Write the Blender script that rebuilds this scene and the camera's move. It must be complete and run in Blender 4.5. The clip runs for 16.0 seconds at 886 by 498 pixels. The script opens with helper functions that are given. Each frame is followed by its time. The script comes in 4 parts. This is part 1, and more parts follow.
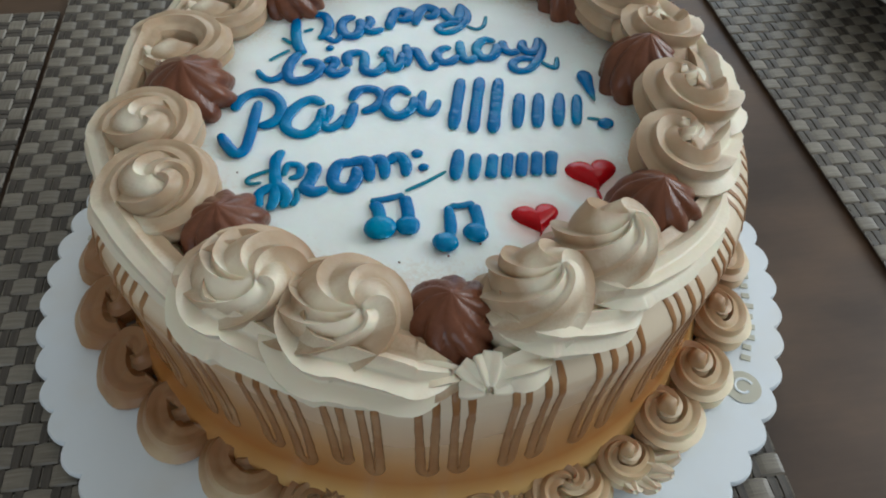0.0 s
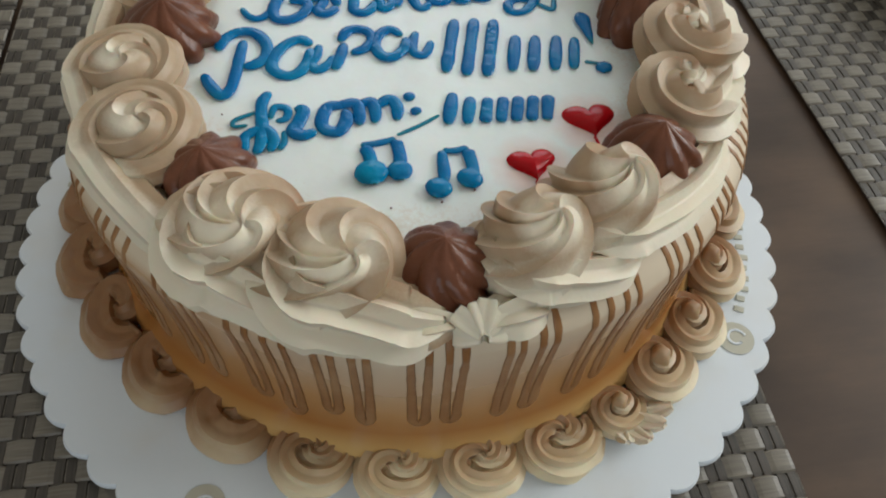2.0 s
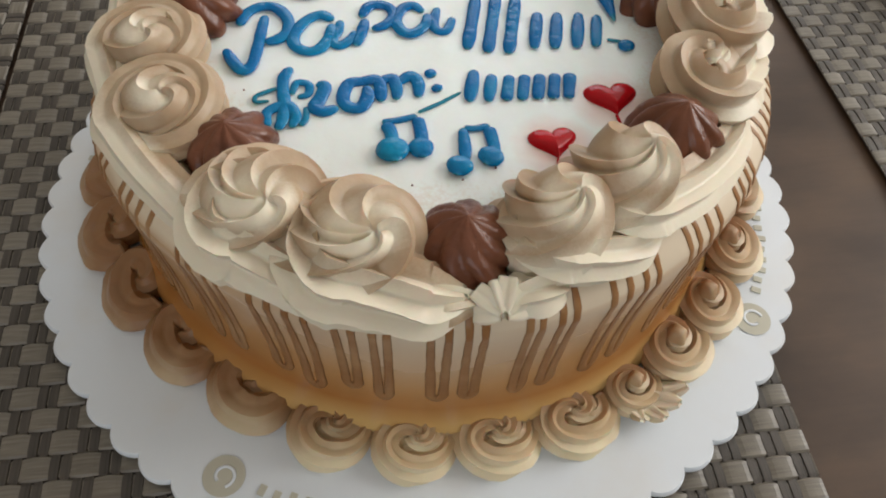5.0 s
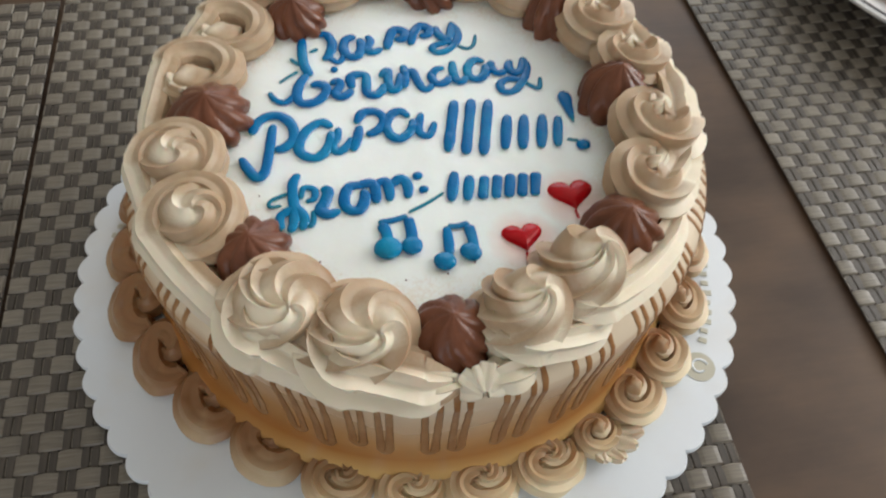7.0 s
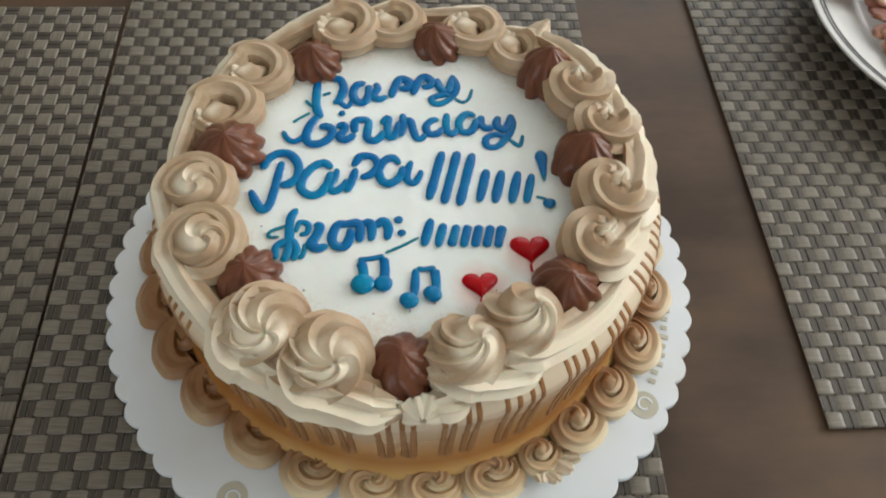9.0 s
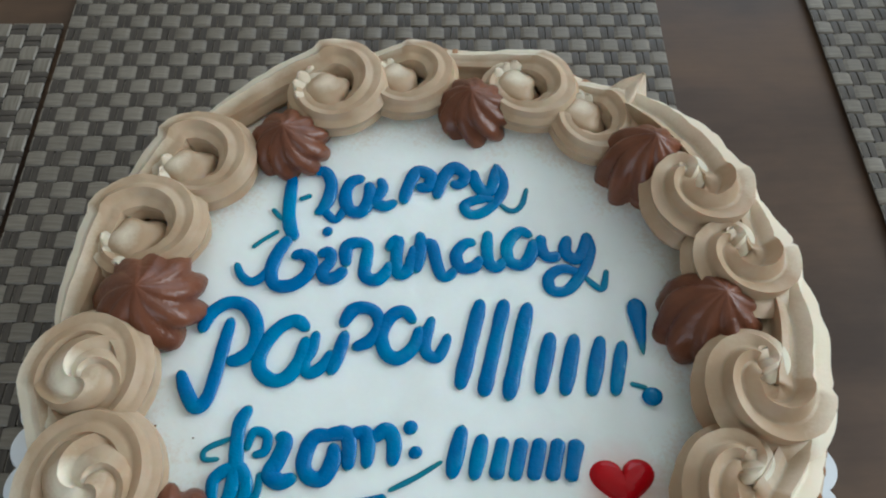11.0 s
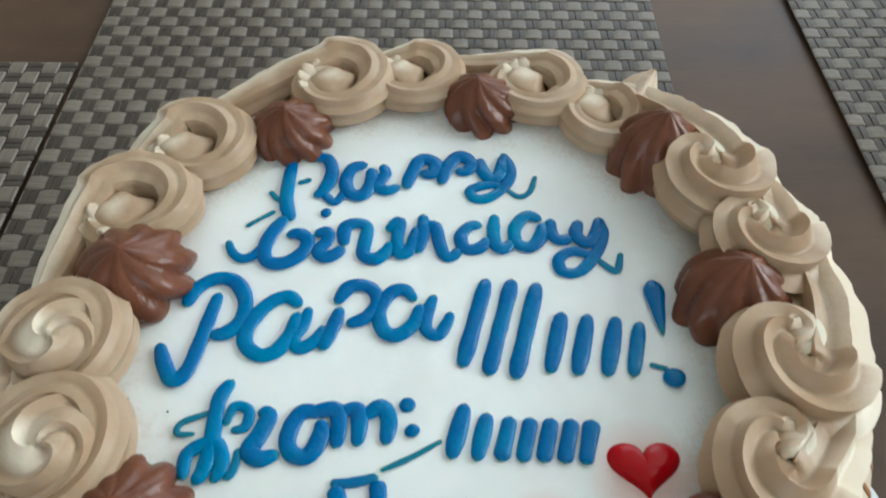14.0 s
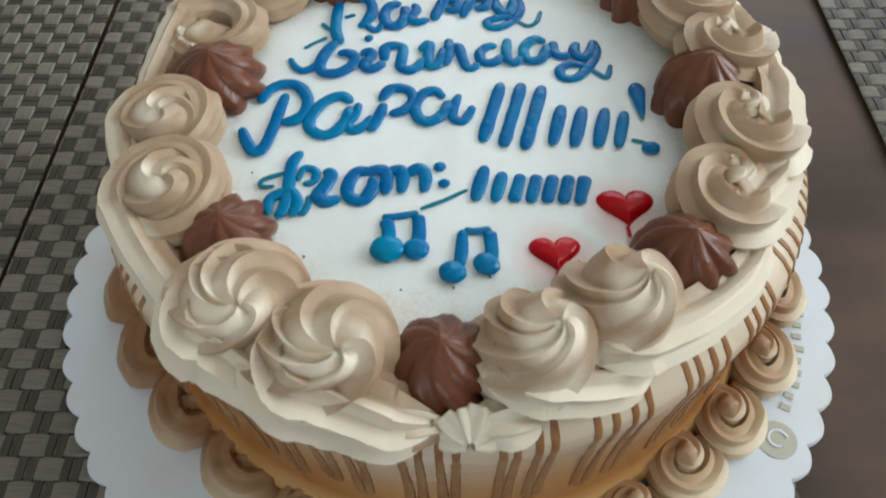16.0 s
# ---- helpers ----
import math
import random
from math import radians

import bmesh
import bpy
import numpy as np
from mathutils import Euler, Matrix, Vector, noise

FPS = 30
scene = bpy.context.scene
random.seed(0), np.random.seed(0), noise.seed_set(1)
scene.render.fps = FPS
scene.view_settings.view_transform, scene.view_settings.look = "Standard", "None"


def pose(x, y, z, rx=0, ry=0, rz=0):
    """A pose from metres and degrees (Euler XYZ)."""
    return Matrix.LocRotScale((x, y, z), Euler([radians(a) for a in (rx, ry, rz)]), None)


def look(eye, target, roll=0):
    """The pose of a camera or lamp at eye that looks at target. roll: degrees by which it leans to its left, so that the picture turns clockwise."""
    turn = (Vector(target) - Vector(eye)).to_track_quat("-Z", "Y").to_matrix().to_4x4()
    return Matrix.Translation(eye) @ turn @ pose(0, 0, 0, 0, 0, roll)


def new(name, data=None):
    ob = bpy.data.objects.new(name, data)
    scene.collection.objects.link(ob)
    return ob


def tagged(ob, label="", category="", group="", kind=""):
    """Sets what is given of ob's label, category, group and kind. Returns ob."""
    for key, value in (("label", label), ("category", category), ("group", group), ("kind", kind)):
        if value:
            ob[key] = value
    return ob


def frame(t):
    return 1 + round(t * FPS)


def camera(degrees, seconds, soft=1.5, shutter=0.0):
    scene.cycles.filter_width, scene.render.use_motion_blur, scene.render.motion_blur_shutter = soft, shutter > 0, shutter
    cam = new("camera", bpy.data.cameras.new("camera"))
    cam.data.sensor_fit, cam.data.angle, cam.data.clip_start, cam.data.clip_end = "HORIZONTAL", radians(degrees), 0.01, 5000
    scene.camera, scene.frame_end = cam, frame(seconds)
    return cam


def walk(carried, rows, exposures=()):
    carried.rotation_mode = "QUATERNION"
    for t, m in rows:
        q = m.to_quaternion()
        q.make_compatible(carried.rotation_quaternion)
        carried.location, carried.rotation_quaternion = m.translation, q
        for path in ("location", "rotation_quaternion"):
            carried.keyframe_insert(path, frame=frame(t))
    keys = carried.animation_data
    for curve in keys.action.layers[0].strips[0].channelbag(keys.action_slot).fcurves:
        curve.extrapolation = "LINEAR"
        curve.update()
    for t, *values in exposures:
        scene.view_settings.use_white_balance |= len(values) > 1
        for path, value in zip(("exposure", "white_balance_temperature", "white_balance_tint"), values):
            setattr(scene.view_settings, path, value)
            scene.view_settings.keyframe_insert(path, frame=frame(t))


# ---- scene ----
cam = camera(60.5, 16.0, 1.9, 0.5)
PATH = [
    (0, (0.0110, -0.1993, 0.2489), (0.0118, 1.0882, -1.2816), 2.10),
    (0.5, (0.0102, -0.1997, 0.2470), (0.0202, 1.0800, -1.2900), 2.48),
    (1, (0.0102, -0.1991, 0.2434), (0.0309, 1.0565, -1.3133), 3.00),
    (1.5, (0.0095, -0.1997, 0.2440), (0.0353, 1.0554, -1.3130), 3.17),
    (2, (0.0092, -0.1977, 0.2424), (0.0510, 1.0010, -1.3580), 3.92),
    (2.5, (0.0096, -0.1961, 0.2412), (0.0322, 0.9734, -1.3812), 3.20),
    (3, (0.0082, -0.1981, 0.2410), (0.0247, 0.9674, -1.3842), 3.11),
    (3.5, (0.0076, -0.1984, 0.2421), (0.0221, 0.9644, -1.3850), 3.21),
    (6, (0.0062, -0.1980, 0.2448), (0.0254, 0.9453, -1.3961), 3.85),
    (6.5, (0.0062, -0.1969, 0.2570), (0.0315, 0.9503, -1.3810), 3.59),
    (7, (0.0024, -0.1993, 0.2919), (0.0709, 0.9478, -1.3450), 4.31),
    (7.5, (0.0014, -0.2118, 0.3243), (0.0871, 0.9550, -1.2978), 4.93),
    (8, (0.0091, -0.2133, 0.3398), (0.0936, 0.8792, -1.3333), 5.08),
    (8.5, (0.0161, -0.2099, 0.3509), (0.0428, 0.8963, -1.3151), 4.25),
    (9, (0.0328, -0.1974, 0.3421), (-0.0406, 0.8730, -1.3458), 3.74),
    (9.5, (0.0421, -0.1578, 0.3416), (-0.1328, 0.8651, -1.3681), 0.44),
    (10, (0.0324, -0.1093, 0.3126), (-0.1317, 0.9081, -1.4014), -0.84),
    (12.5, (0.0126, -0.0669, 0.2684), (-0.0838, 0.8021, -1.5304), 3.33),
    (13, (0.0114, -0.0700, 0.2651), (-0.1211, 0.8607, -1.5002), 1.84),
    (13.5, (0.0184, -0.0917, 0.2523), (-0.2130, 1.1129, -1.3274), -0.44),
    (14, (0.0231, -0.1005, 0.2470), (-0.1809, 1.1091, -1.3327), 0.15),
    (14.5, (0.0236, -0.1233, 0.2424), (-0.1733, 1.0874, -1.3374), 0.54),
    (15, (0.0262, -0.1438, 0.2404), (-0.1770, 1.0444, -1.3555), -0.13),
    (15.5, (0.0300, -0.1574, 0.2559), (-0.1953, 0.9906, -1.3662), -1.94),
    (16, (0.0298, -0.1710, 0.2537), (-0.1827, 0.9746, -1.3719), -0.86),
]
EXPOSURES = [(0.0, -0.42, 5850, 4), (0.5, -0.44, 5820, 4), (1.0, -0.40, 6280, 8), (2.0, -0.42, 6250, 6), (2.5, -0.36, 6300, 9), (3.0, -0.17, 6600, 11), (3.5, -0.26, 6550, 11),
             (6.0, -0.16, 6600, 11), (6.5, -0.16, 6600, 11), (7.0, -0.12, 6420, 10), (7.5, -0.06, 6700, 10), (8.0, -0.17, 6700, 10), (8.5, -0.20, 6450, 7), (9.5, -0.22, 6500, 8), (10.0, -0.26, 6100, 4),
             (12.5, -0.46, 5600, 3), (13.0, -0.49, 5620, 3), (13.5, -0.30, 5720, 4), (14.0, -0.12, 5900, 4), (14.5, -0.15, 6150, 6), (15.0, -0.22, 5900, 4), (15.5, -0.23, 5780, 2), (16.0, -0.22, 6000, 6)]
walk(cam, [(t, look(eye, target, roll)) for t, eye, target, roll in PATH], EXPOSURES)

# ---- world and light ----
world = bpy.data.worlds.new("world")
world.use_nodes = True
scene.world = world
sky = world.node_tree.nodes.new("ShaderNodeTexSky")
sky.sky_type, sky.sun_disc, sky.sun_elevation, sky.sun_rotation = "NISHITA", False, radians(40), radians(60)
world.node_tree.links.new(sky.outputs[0], world.node_tree.nodes["Background"].inputs[0])
world.node_tree.nodes["Background"].inputs[1].default_value = 0.1

# the room's windows: a large one beside the table, one behind the camera's back and one across the table
ROOM = dict(x0=-1.7, x1=1.9, y0=-1.9, y1=1.8, z0=-0.75, z1=1.85)
WINDOWS = [("x1", 0.0, 1.6, 0.45, 1.6, 50.0, (0.98, 0.98, 0.96)),
           ("y0", -0.9, 0.6, 0.35, 1.45, 12.0, (0.93, 0.97, 1.0)),
           ("y1", -0.5, 1.0, 0.45, 1.5, 13.0, (0.95, 0.98, 1.0))]


def window_lamp(side, a0, a1, b0, b1, watts, colour):
    lamp = bpy.data.lights.new("window_light", "AREA")
    lamp.shape, lamp.size, lamp.size_y, lamp.energy, lamp.color = "RECTANGLE", a1 - a0, b1 - b0, watts, colour
    ob = new("window_light", lamp)
    mid, h = (a0 + a1) / 2, (b0 + b1) / 2
    away = 0.03 if side[1] == "1" else -0.03
    eye = (ROOM[side] + away, mid, h) if side[0] == "x" else (mid, ROOM[side] + away, h)
    inward = (eye[0] - away, mid, h) if side[0] == "x" else (mid, eye[1] - away, h)
    ob.matrix_world = look(eye, inward)


for w in WINDOWS:
    window_lamp(*w)

# ---- materials ----


def material(name, base, rough=0.5, metallic=0.0, coat=0.0, sss=0.0, spec=0.5):
    m = bpy.data.materials.new(name)
    m.use_nodes = True
    b = m.node_tree.nodes["Principled BSDF"]
    b.inputs["Base Color"].default_value = (*base, 1)
    b.inputs["Roughness"].default_value, b.inputs["Metallic"].default_value = rough, metallic
    b.inputs["Coat Weight"].default_value, b.inputs["Specular IOR Level"].default_value = coat, spec
    b.inputs["Coat Roughness"].default_value = 0.12
    if sss:
        b.inputs["Subsurface Weight"].default_value, b.inputs["Subsurface Scale"].default_value = sss, 0.004
    return m


def node(m, kind, **inputs):
    n = m.node_tree.nodes.new(kind)
    for key, value in inputs.items():
        n.inputs[key.replace("_", " ")].default_value = value
    return n


def join(m, a, b):
    m.node_tree.links.new(a, b)


def coords(m, scale=(1, 1, 1), kind="Object", turn=0.0):
    tc, mp = node(m, "ShaderNodeTexCoord"), node(m, "ShaderNodeMapping")
    mp.inputs["Scale"].default_value = scale
    mp.inputs["Rotation"].default_value = (0, 0, turn)
    join(m, tc.outputs[kind], mp.inputs["Vector"])
    return mp.outputs["Vector"]


def noise_tex(m, vec, scale, detail=4.0, rough=0.55):
    n = node(m, "ShaderNodeTexNoise", Scale=scale, Detail=detail, Roughness=rough)
    join(m, vec, n.inputs["Vector"])
    return n.outputs["Fac"]


def ramp(m, fac, *stops):
    r = m.node_tree.nodes.new("ShaderNodeValToRGB")
    while len(r.color_ramp.elements) < len(stops):
        r.color_ramp.elements.new(0.5)
    for e, (at, col) in zip(r.color_ramp.elements, stops):
        e.position, e.color = at, (*col, 1) if len(col) == 3 else col
    join(m, fac, r.inputs["Fac"])
    return r.outputs["Color"]


def maths(m, op, a, b):
    n = m.node_tree.nodes.new("ShaderNodeMath")
    n.operation = op
    for i, v in enumerate((a, b)):
        if isinstance(v, (int, float)):
            n.inputs[i].default_value = v
        else:
            join(m, v, n.inputs[i])
    return n.outputs[0]


def mix(m, fac, a, b, blend="MIX"):
    n = m.node_tree.nodes.new("ShaderNodeMix")
    n.data_type, n.blend_type = "RGBA", blend
    for sock, v in ((n.inputs["Factor"], fac), (n.inputs["A"], a), (n.inputs["B"], b)):
        if isinstance(v, (int, float)):
            sock.default_value = v
        elif isinstance(v, tuple):
            sock.default_value = (*v, 1)
        else:
            join(m, v, sock)
    return n.outputs["Result"]


def base_colour(m, col):
    join(m, col, m.node_tree.nodes["Principled BSDF"].inputs["Base Color"])


def bump(m, height, strength, distance):
    b = node(m, "ShaderNodeBump", Strength=strength, Distance=distance)
    join(m, height, b.inputs["Height"])
    join(m, b.outputs["Normal"], m.node_tree.nodes["Principled BSDF"].inputs["Normal"])


def roughness(m, value):
    join(m, value, m.node_tree.nodes["Principled BSDF"].inputs["Roughness"])


TOP_Z = 0.0855
VANILLA, MOCHA, CARAMEL = (0.79, 0.70, 0.55), (0.42, 0.29, 0.178), (0.40, 0.18, 0.045)


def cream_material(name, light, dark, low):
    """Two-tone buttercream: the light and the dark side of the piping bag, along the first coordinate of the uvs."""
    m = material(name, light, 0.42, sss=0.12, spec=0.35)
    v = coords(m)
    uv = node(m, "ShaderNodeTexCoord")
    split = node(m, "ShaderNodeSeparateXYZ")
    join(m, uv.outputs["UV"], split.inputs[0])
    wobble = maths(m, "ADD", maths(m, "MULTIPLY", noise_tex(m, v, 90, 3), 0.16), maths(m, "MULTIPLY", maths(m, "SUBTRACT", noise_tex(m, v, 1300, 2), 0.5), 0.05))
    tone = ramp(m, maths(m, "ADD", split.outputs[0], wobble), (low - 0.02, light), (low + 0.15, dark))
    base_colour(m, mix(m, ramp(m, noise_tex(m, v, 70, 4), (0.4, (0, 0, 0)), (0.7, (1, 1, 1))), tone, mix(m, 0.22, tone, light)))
    bump(m, noise_tex(m, v, 700, 4), 0.2, 0.0005)
    return m


CREAM = cream_material("two_tone_buttercream", VANILLA, MOCHA, 0.47)


def shell_material():
    """Vanilla cream at the foot, stained by the caramel that was brushed on the side behind it, with side shade painted
    in.
    """
    m = cream_material("caramel_stained_shaded_buttercream", (0.73, 0.62, 0.42), (0.62, 0.46, 0.27), 0.50)
    plain = m.node_tree.nodes["Principled BSDF"].inputs["Base Color"].links[0].from_socket
    v = coords(m)
    split, reach = node(m, "ShaderNodeSeparateXYZ"), m.node_tree.nodes.new("ShaderNodeVectorMath")
    reach.operation = "LENGTH"
    flat, middle = node(m, "ShaderNodeVectorMath"), node(m, "ShaderNodeVectorMath")
    flat.operation, middle.operation = "MULTIPLY", "SUBTRACT"
    flat.inputs[1].default_value = (1, 1, 0)
    middle.inputs[1].default_value = (0, 0.009, 0)
    join(m, v, split.inputs[0])
    join(m, v, middle.inputs[0])
    join(m, middle.outputs[0], flat.inputs[0])
    join(m, flat.outputs[0], reach.inputs[0])
    d = maths(m, "MULTIPLY", maths(m, "SUBTRACT", reach.outputs["Value"], 0.104), 30.0)
    # shade of the cake's flanks, deepest at the left, painted as extra stain
    d = maths(m, "SUBTRACT", d, maths(m, "SUBTRACT", maths(m, "MULTIPLY", maths(m, "ABSOLUTE", split.outputs[0], 0.0), 4.2), maths(m, "MULTIPLY", split.outputs[0], 1.4)))
    d = maths(m, "ADD", d, maths(m, "MULTIPLY", maths(m, "SUBTRACT", noise_tex(m, v, 45, 4), 0.5), 0.5))
    base_colour(m, mix(m, ramp(m, d, (0.10, (0.9, 0.9, 0.9)), (0.68, (0, 0, 0))), plain, (0.235, 0.098, 0.031)))
    return m


SHELL_CREAM = shell_material()


def icing_material():
    m = material("white_icing", (0.88, 0.87, 0.83), 0.38, sss=0.1, spec=0.4)
    v = coords(m)
    tone = ramp(m, noise_tex(m, v, 35, 6, 0.65), (0.3, (0.83, 0.86, 0.83)), (0.62, (0.88, 0.925, 0.905)))
    # red dye that has bled from the two hearts, and mocha smeared from the border
    for x, y in ((0.0565, -0.031), (0.0385, -0.050)):
        d = m.node_tree.nodes.new("ShaderNodeVectorMath")
        d.operation = "DISTANCE"
        d.inputs[1].default_value = (x, y, TOP_Z)
        join(m, v, d.inputs[0])
        reach = maths(m, "ADD", d.outputs["Value"], maths(m, "MULTIPLY", noise_tex(m, v, 110, 3), 0.006))
        tone = mix(m, ramp(m, maths(m, "MULTIPLY", reach, 40.0), (0.32, (0.75, 0.75, 0.75)), (0.66, (0, 0, 0))), tone, (0.80, 0.52, 0.46))
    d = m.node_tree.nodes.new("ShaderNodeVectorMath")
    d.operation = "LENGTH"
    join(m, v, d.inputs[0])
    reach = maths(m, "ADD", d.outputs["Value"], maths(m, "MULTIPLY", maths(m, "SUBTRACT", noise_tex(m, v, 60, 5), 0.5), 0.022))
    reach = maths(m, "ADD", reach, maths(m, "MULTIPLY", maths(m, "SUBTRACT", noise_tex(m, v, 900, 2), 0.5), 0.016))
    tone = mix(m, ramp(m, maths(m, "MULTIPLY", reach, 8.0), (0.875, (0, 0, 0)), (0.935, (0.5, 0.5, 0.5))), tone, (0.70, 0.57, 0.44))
    base_colour(m, tone)
    bump(m, noise_tex(m, v, 160, 3), 0.12, 0.001)
    return m


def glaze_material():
    """The side: vanilla icing airbrushed with caramel from the base upward, its shaded left painted in as more caramel.
    """
    m = material("caramel_brushed_shaded_side", CARAMEL, 0.3, coat=0.08, spec=0.35)
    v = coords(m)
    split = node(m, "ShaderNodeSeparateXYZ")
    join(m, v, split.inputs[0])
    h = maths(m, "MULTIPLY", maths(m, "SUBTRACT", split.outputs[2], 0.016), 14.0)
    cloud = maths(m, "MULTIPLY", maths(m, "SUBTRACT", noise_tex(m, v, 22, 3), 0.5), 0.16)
    # caramel climbs higher at the flanks; the left's share includes painted shade
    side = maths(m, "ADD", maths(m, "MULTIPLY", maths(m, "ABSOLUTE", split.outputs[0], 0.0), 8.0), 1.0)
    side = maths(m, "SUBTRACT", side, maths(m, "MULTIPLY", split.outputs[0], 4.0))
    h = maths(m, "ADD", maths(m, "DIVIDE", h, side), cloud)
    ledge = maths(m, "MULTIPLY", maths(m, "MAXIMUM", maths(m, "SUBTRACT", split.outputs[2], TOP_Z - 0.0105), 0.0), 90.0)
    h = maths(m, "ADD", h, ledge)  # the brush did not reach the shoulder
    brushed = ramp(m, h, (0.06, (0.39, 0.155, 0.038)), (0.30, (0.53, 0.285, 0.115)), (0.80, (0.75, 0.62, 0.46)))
    # the foot is vanilla yellow at the front, fading to dark caramel at the left
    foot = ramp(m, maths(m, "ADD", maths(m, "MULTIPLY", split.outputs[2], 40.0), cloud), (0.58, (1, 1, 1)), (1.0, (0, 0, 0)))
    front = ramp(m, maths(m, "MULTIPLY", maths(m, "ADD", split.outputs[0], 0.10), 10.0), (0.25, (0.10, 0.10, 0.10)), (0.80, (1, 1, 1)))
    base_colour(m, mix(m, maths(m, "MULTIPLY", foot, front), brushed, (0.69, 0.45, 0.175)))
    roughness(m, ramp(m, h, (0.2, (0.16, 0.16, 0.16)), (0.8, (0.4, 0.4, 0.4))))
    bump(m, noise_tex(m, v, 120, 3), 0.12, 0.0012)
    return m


def choc_material():
    m = material("milk_chocolate_icing", (0.16, 0.06, 0.035), 0.28, spec=0.35)
    v = coords(m)
    base_colour(m, ramp(m, noise_tex(m, v, 120, 4), (0.3, (0.115, 0.038, 0.018)), (0.7, (0.19, 0.068, 0.034))))
    bump(m, noise_tex(m, v, 380, 4), 0.4, 0.0008)
    return m


def gel_material(name, deep, thin, scale=45, rough=0.06, spec=0.24, uneven=0.35, tail=None):
    """Piping gel, deep and thin by patches; tail is its colour where the stroke is hair thin, by the first coordinate of the uvs."""
    m = material(name, deep, rough, spec=spec)
    v = coords(m)
    tone = ramp(m, noise_tex(m, v, scale, 3), (0.46, deep), (0.80, thin))
    if tail:
        uv, split = node(m, "ShaderNodeTexCoord"), node(m, "ShaderNodeSeparateXYZ")
        join(m, uv.outputs["UV"], split.inputs[0])
        tone = mix(m, ramp(m, split.outputs[0], (0.25, (1, 1, 1)), (0.62, (0, 0, 0))), tone, tail)
    base_colour(m, tone)
    bump(m, noise_tex(m, v, 420, 2), uneven, 0.0008)
    return m


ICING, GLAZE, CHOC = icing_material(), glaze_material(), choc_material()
BLUE = gel_material("blue_piping_gel", (0.001, 0.132, 0.37), (0.002, 0.26, 0.46), spec=0.26, uneven=0.5, tail=(0.018, 0.20, 0.25))
RED = gel_material("red_piping_gel", (0.45, 0.002, 0.007), (0.55, 0.006, 0.012))
DRIZZLE = gel_material("caramel_drizzle", (0.31, 0.145, 0.055), (0.43, 0.25, 0.12), 60, 0.35, 0.25, 0.12)


def board_material():
    m = material("white_coated_board", (0.78, 0.79, 0.80), 0.35, spec=0.4)
    v = coords(m)
    stain = ramp(m, noise_tex(m, v, 18, 5), (0.5, (0.72, 0.76, 0.80)), (0.75, (0.70, 0.69, 0.66)))
    base_colour(m, stain)
    bump(m, noise_tex(m, v, 30, 2), 0.05, 0.002)
    return m


def wood_material():
    m = material("brown_wood_veneer", (0.1, 0.06, 0.04), 0.4, spec=0.28)
    v = coords(m, (3.0, 6.5, 6), turn=radians(-6))
    grain = noise_tex(m, v, 2.6, 7, 0.55)
    fine = noise_tex(m, coords(m, (14, 260, 20), turn=radians(-6)), 1.6, 4)
    tone = ramp(m, grain, (0.34, (0.050, 0.031, 0.021)), (0.5, (0.080, 0.049, 0.031)), (0.66, (0.118, 0.071, 0.041)))
    base_colour(m, mix(m, 0.16, tone, ramp(m, fine, (0.3, (0.62, 0.6, 0.6)), (0.65, (1, 1, 1))), "MULTIPLY"))
    roughness(m, ramp(m, grain, (0.3, (0.33, 0.33, 0.33)), (0.7, (0.48, 0.48, 0.48))))
    bump(m, fine, 0.08, 0.0006)
    return m


def strand_material(name, dark, light, streak):
    m = material(name, dark, 0.41, spec=0.42)
    info = node(m, "ShaderNodeObjectInfo")
    v = coords(m, streak)
    f = maths(m, "ADD", maths(m, "MULTIPLY", noise_tex(m, v, 1.0, 5), 0.85), maths(m, "MULTIPLY", info.outputs["Random"], 0.15))
    base_colour(m, ramp(m, f, (0.32, dark), (0.72, light)))
    bump(m, noise_tex(m, coords(m, streak), 2.0, 3), 0.2, 0.0006)
    return m


BOARD, WOOD = board_material(), wood_material()
WEFT = strand_material("taupe_vinyl_strand", (0.124, 0.106, 0.083), (0.232, 0.204, 0.163), (60, 900, 40))
WARP = strand_material("dark_taupe_vinyl_strand", (0.040, 0.033, 0.027), (0.086, 0.071, 0.057), (1100, 30, 40))
BACKING = material("dark_woven_gap", (0.03, 0.026, 0.022), 0.8)
PRINT = material("olive_grey_print", (0.50, 0.48, 0.39), 0.5)
PLASTER = material("cream_wall_paint", (0.72, 0.68, 0.60), 0.7)
base_colour(PLASTER, ramp(PLASTER, noise_tex(PLASTER, coords(PLASTER), 3.0, 5), (0.3, (0.46, 0.43, 0.37)), (0.7, (0.54, 0.51, 0.45))))
CEILING = material("white_ceiling_paint", (0.8, 0.79, 0.76), 0.8)
FLOORING = material("beige_floor_tile", (0.42, 0.36, 0.29), 0.4)
base_colour(FLOORING, ramp(FLOORING, noise_tex(FLOORING, coords(FLOORING), 6.0, 5), (0.3, (0.36, 0.31, 0.25)), (0.7, (0.46, 0.40, 0.33))))
CHINA = material("white_glazed_china", (0.70, 0.70, 0.69), 0.2, coat=0.2)
SILVER = material("grey_rim_band", (0.22, 0.22, 0.23), 0.25, metallic=0.6)


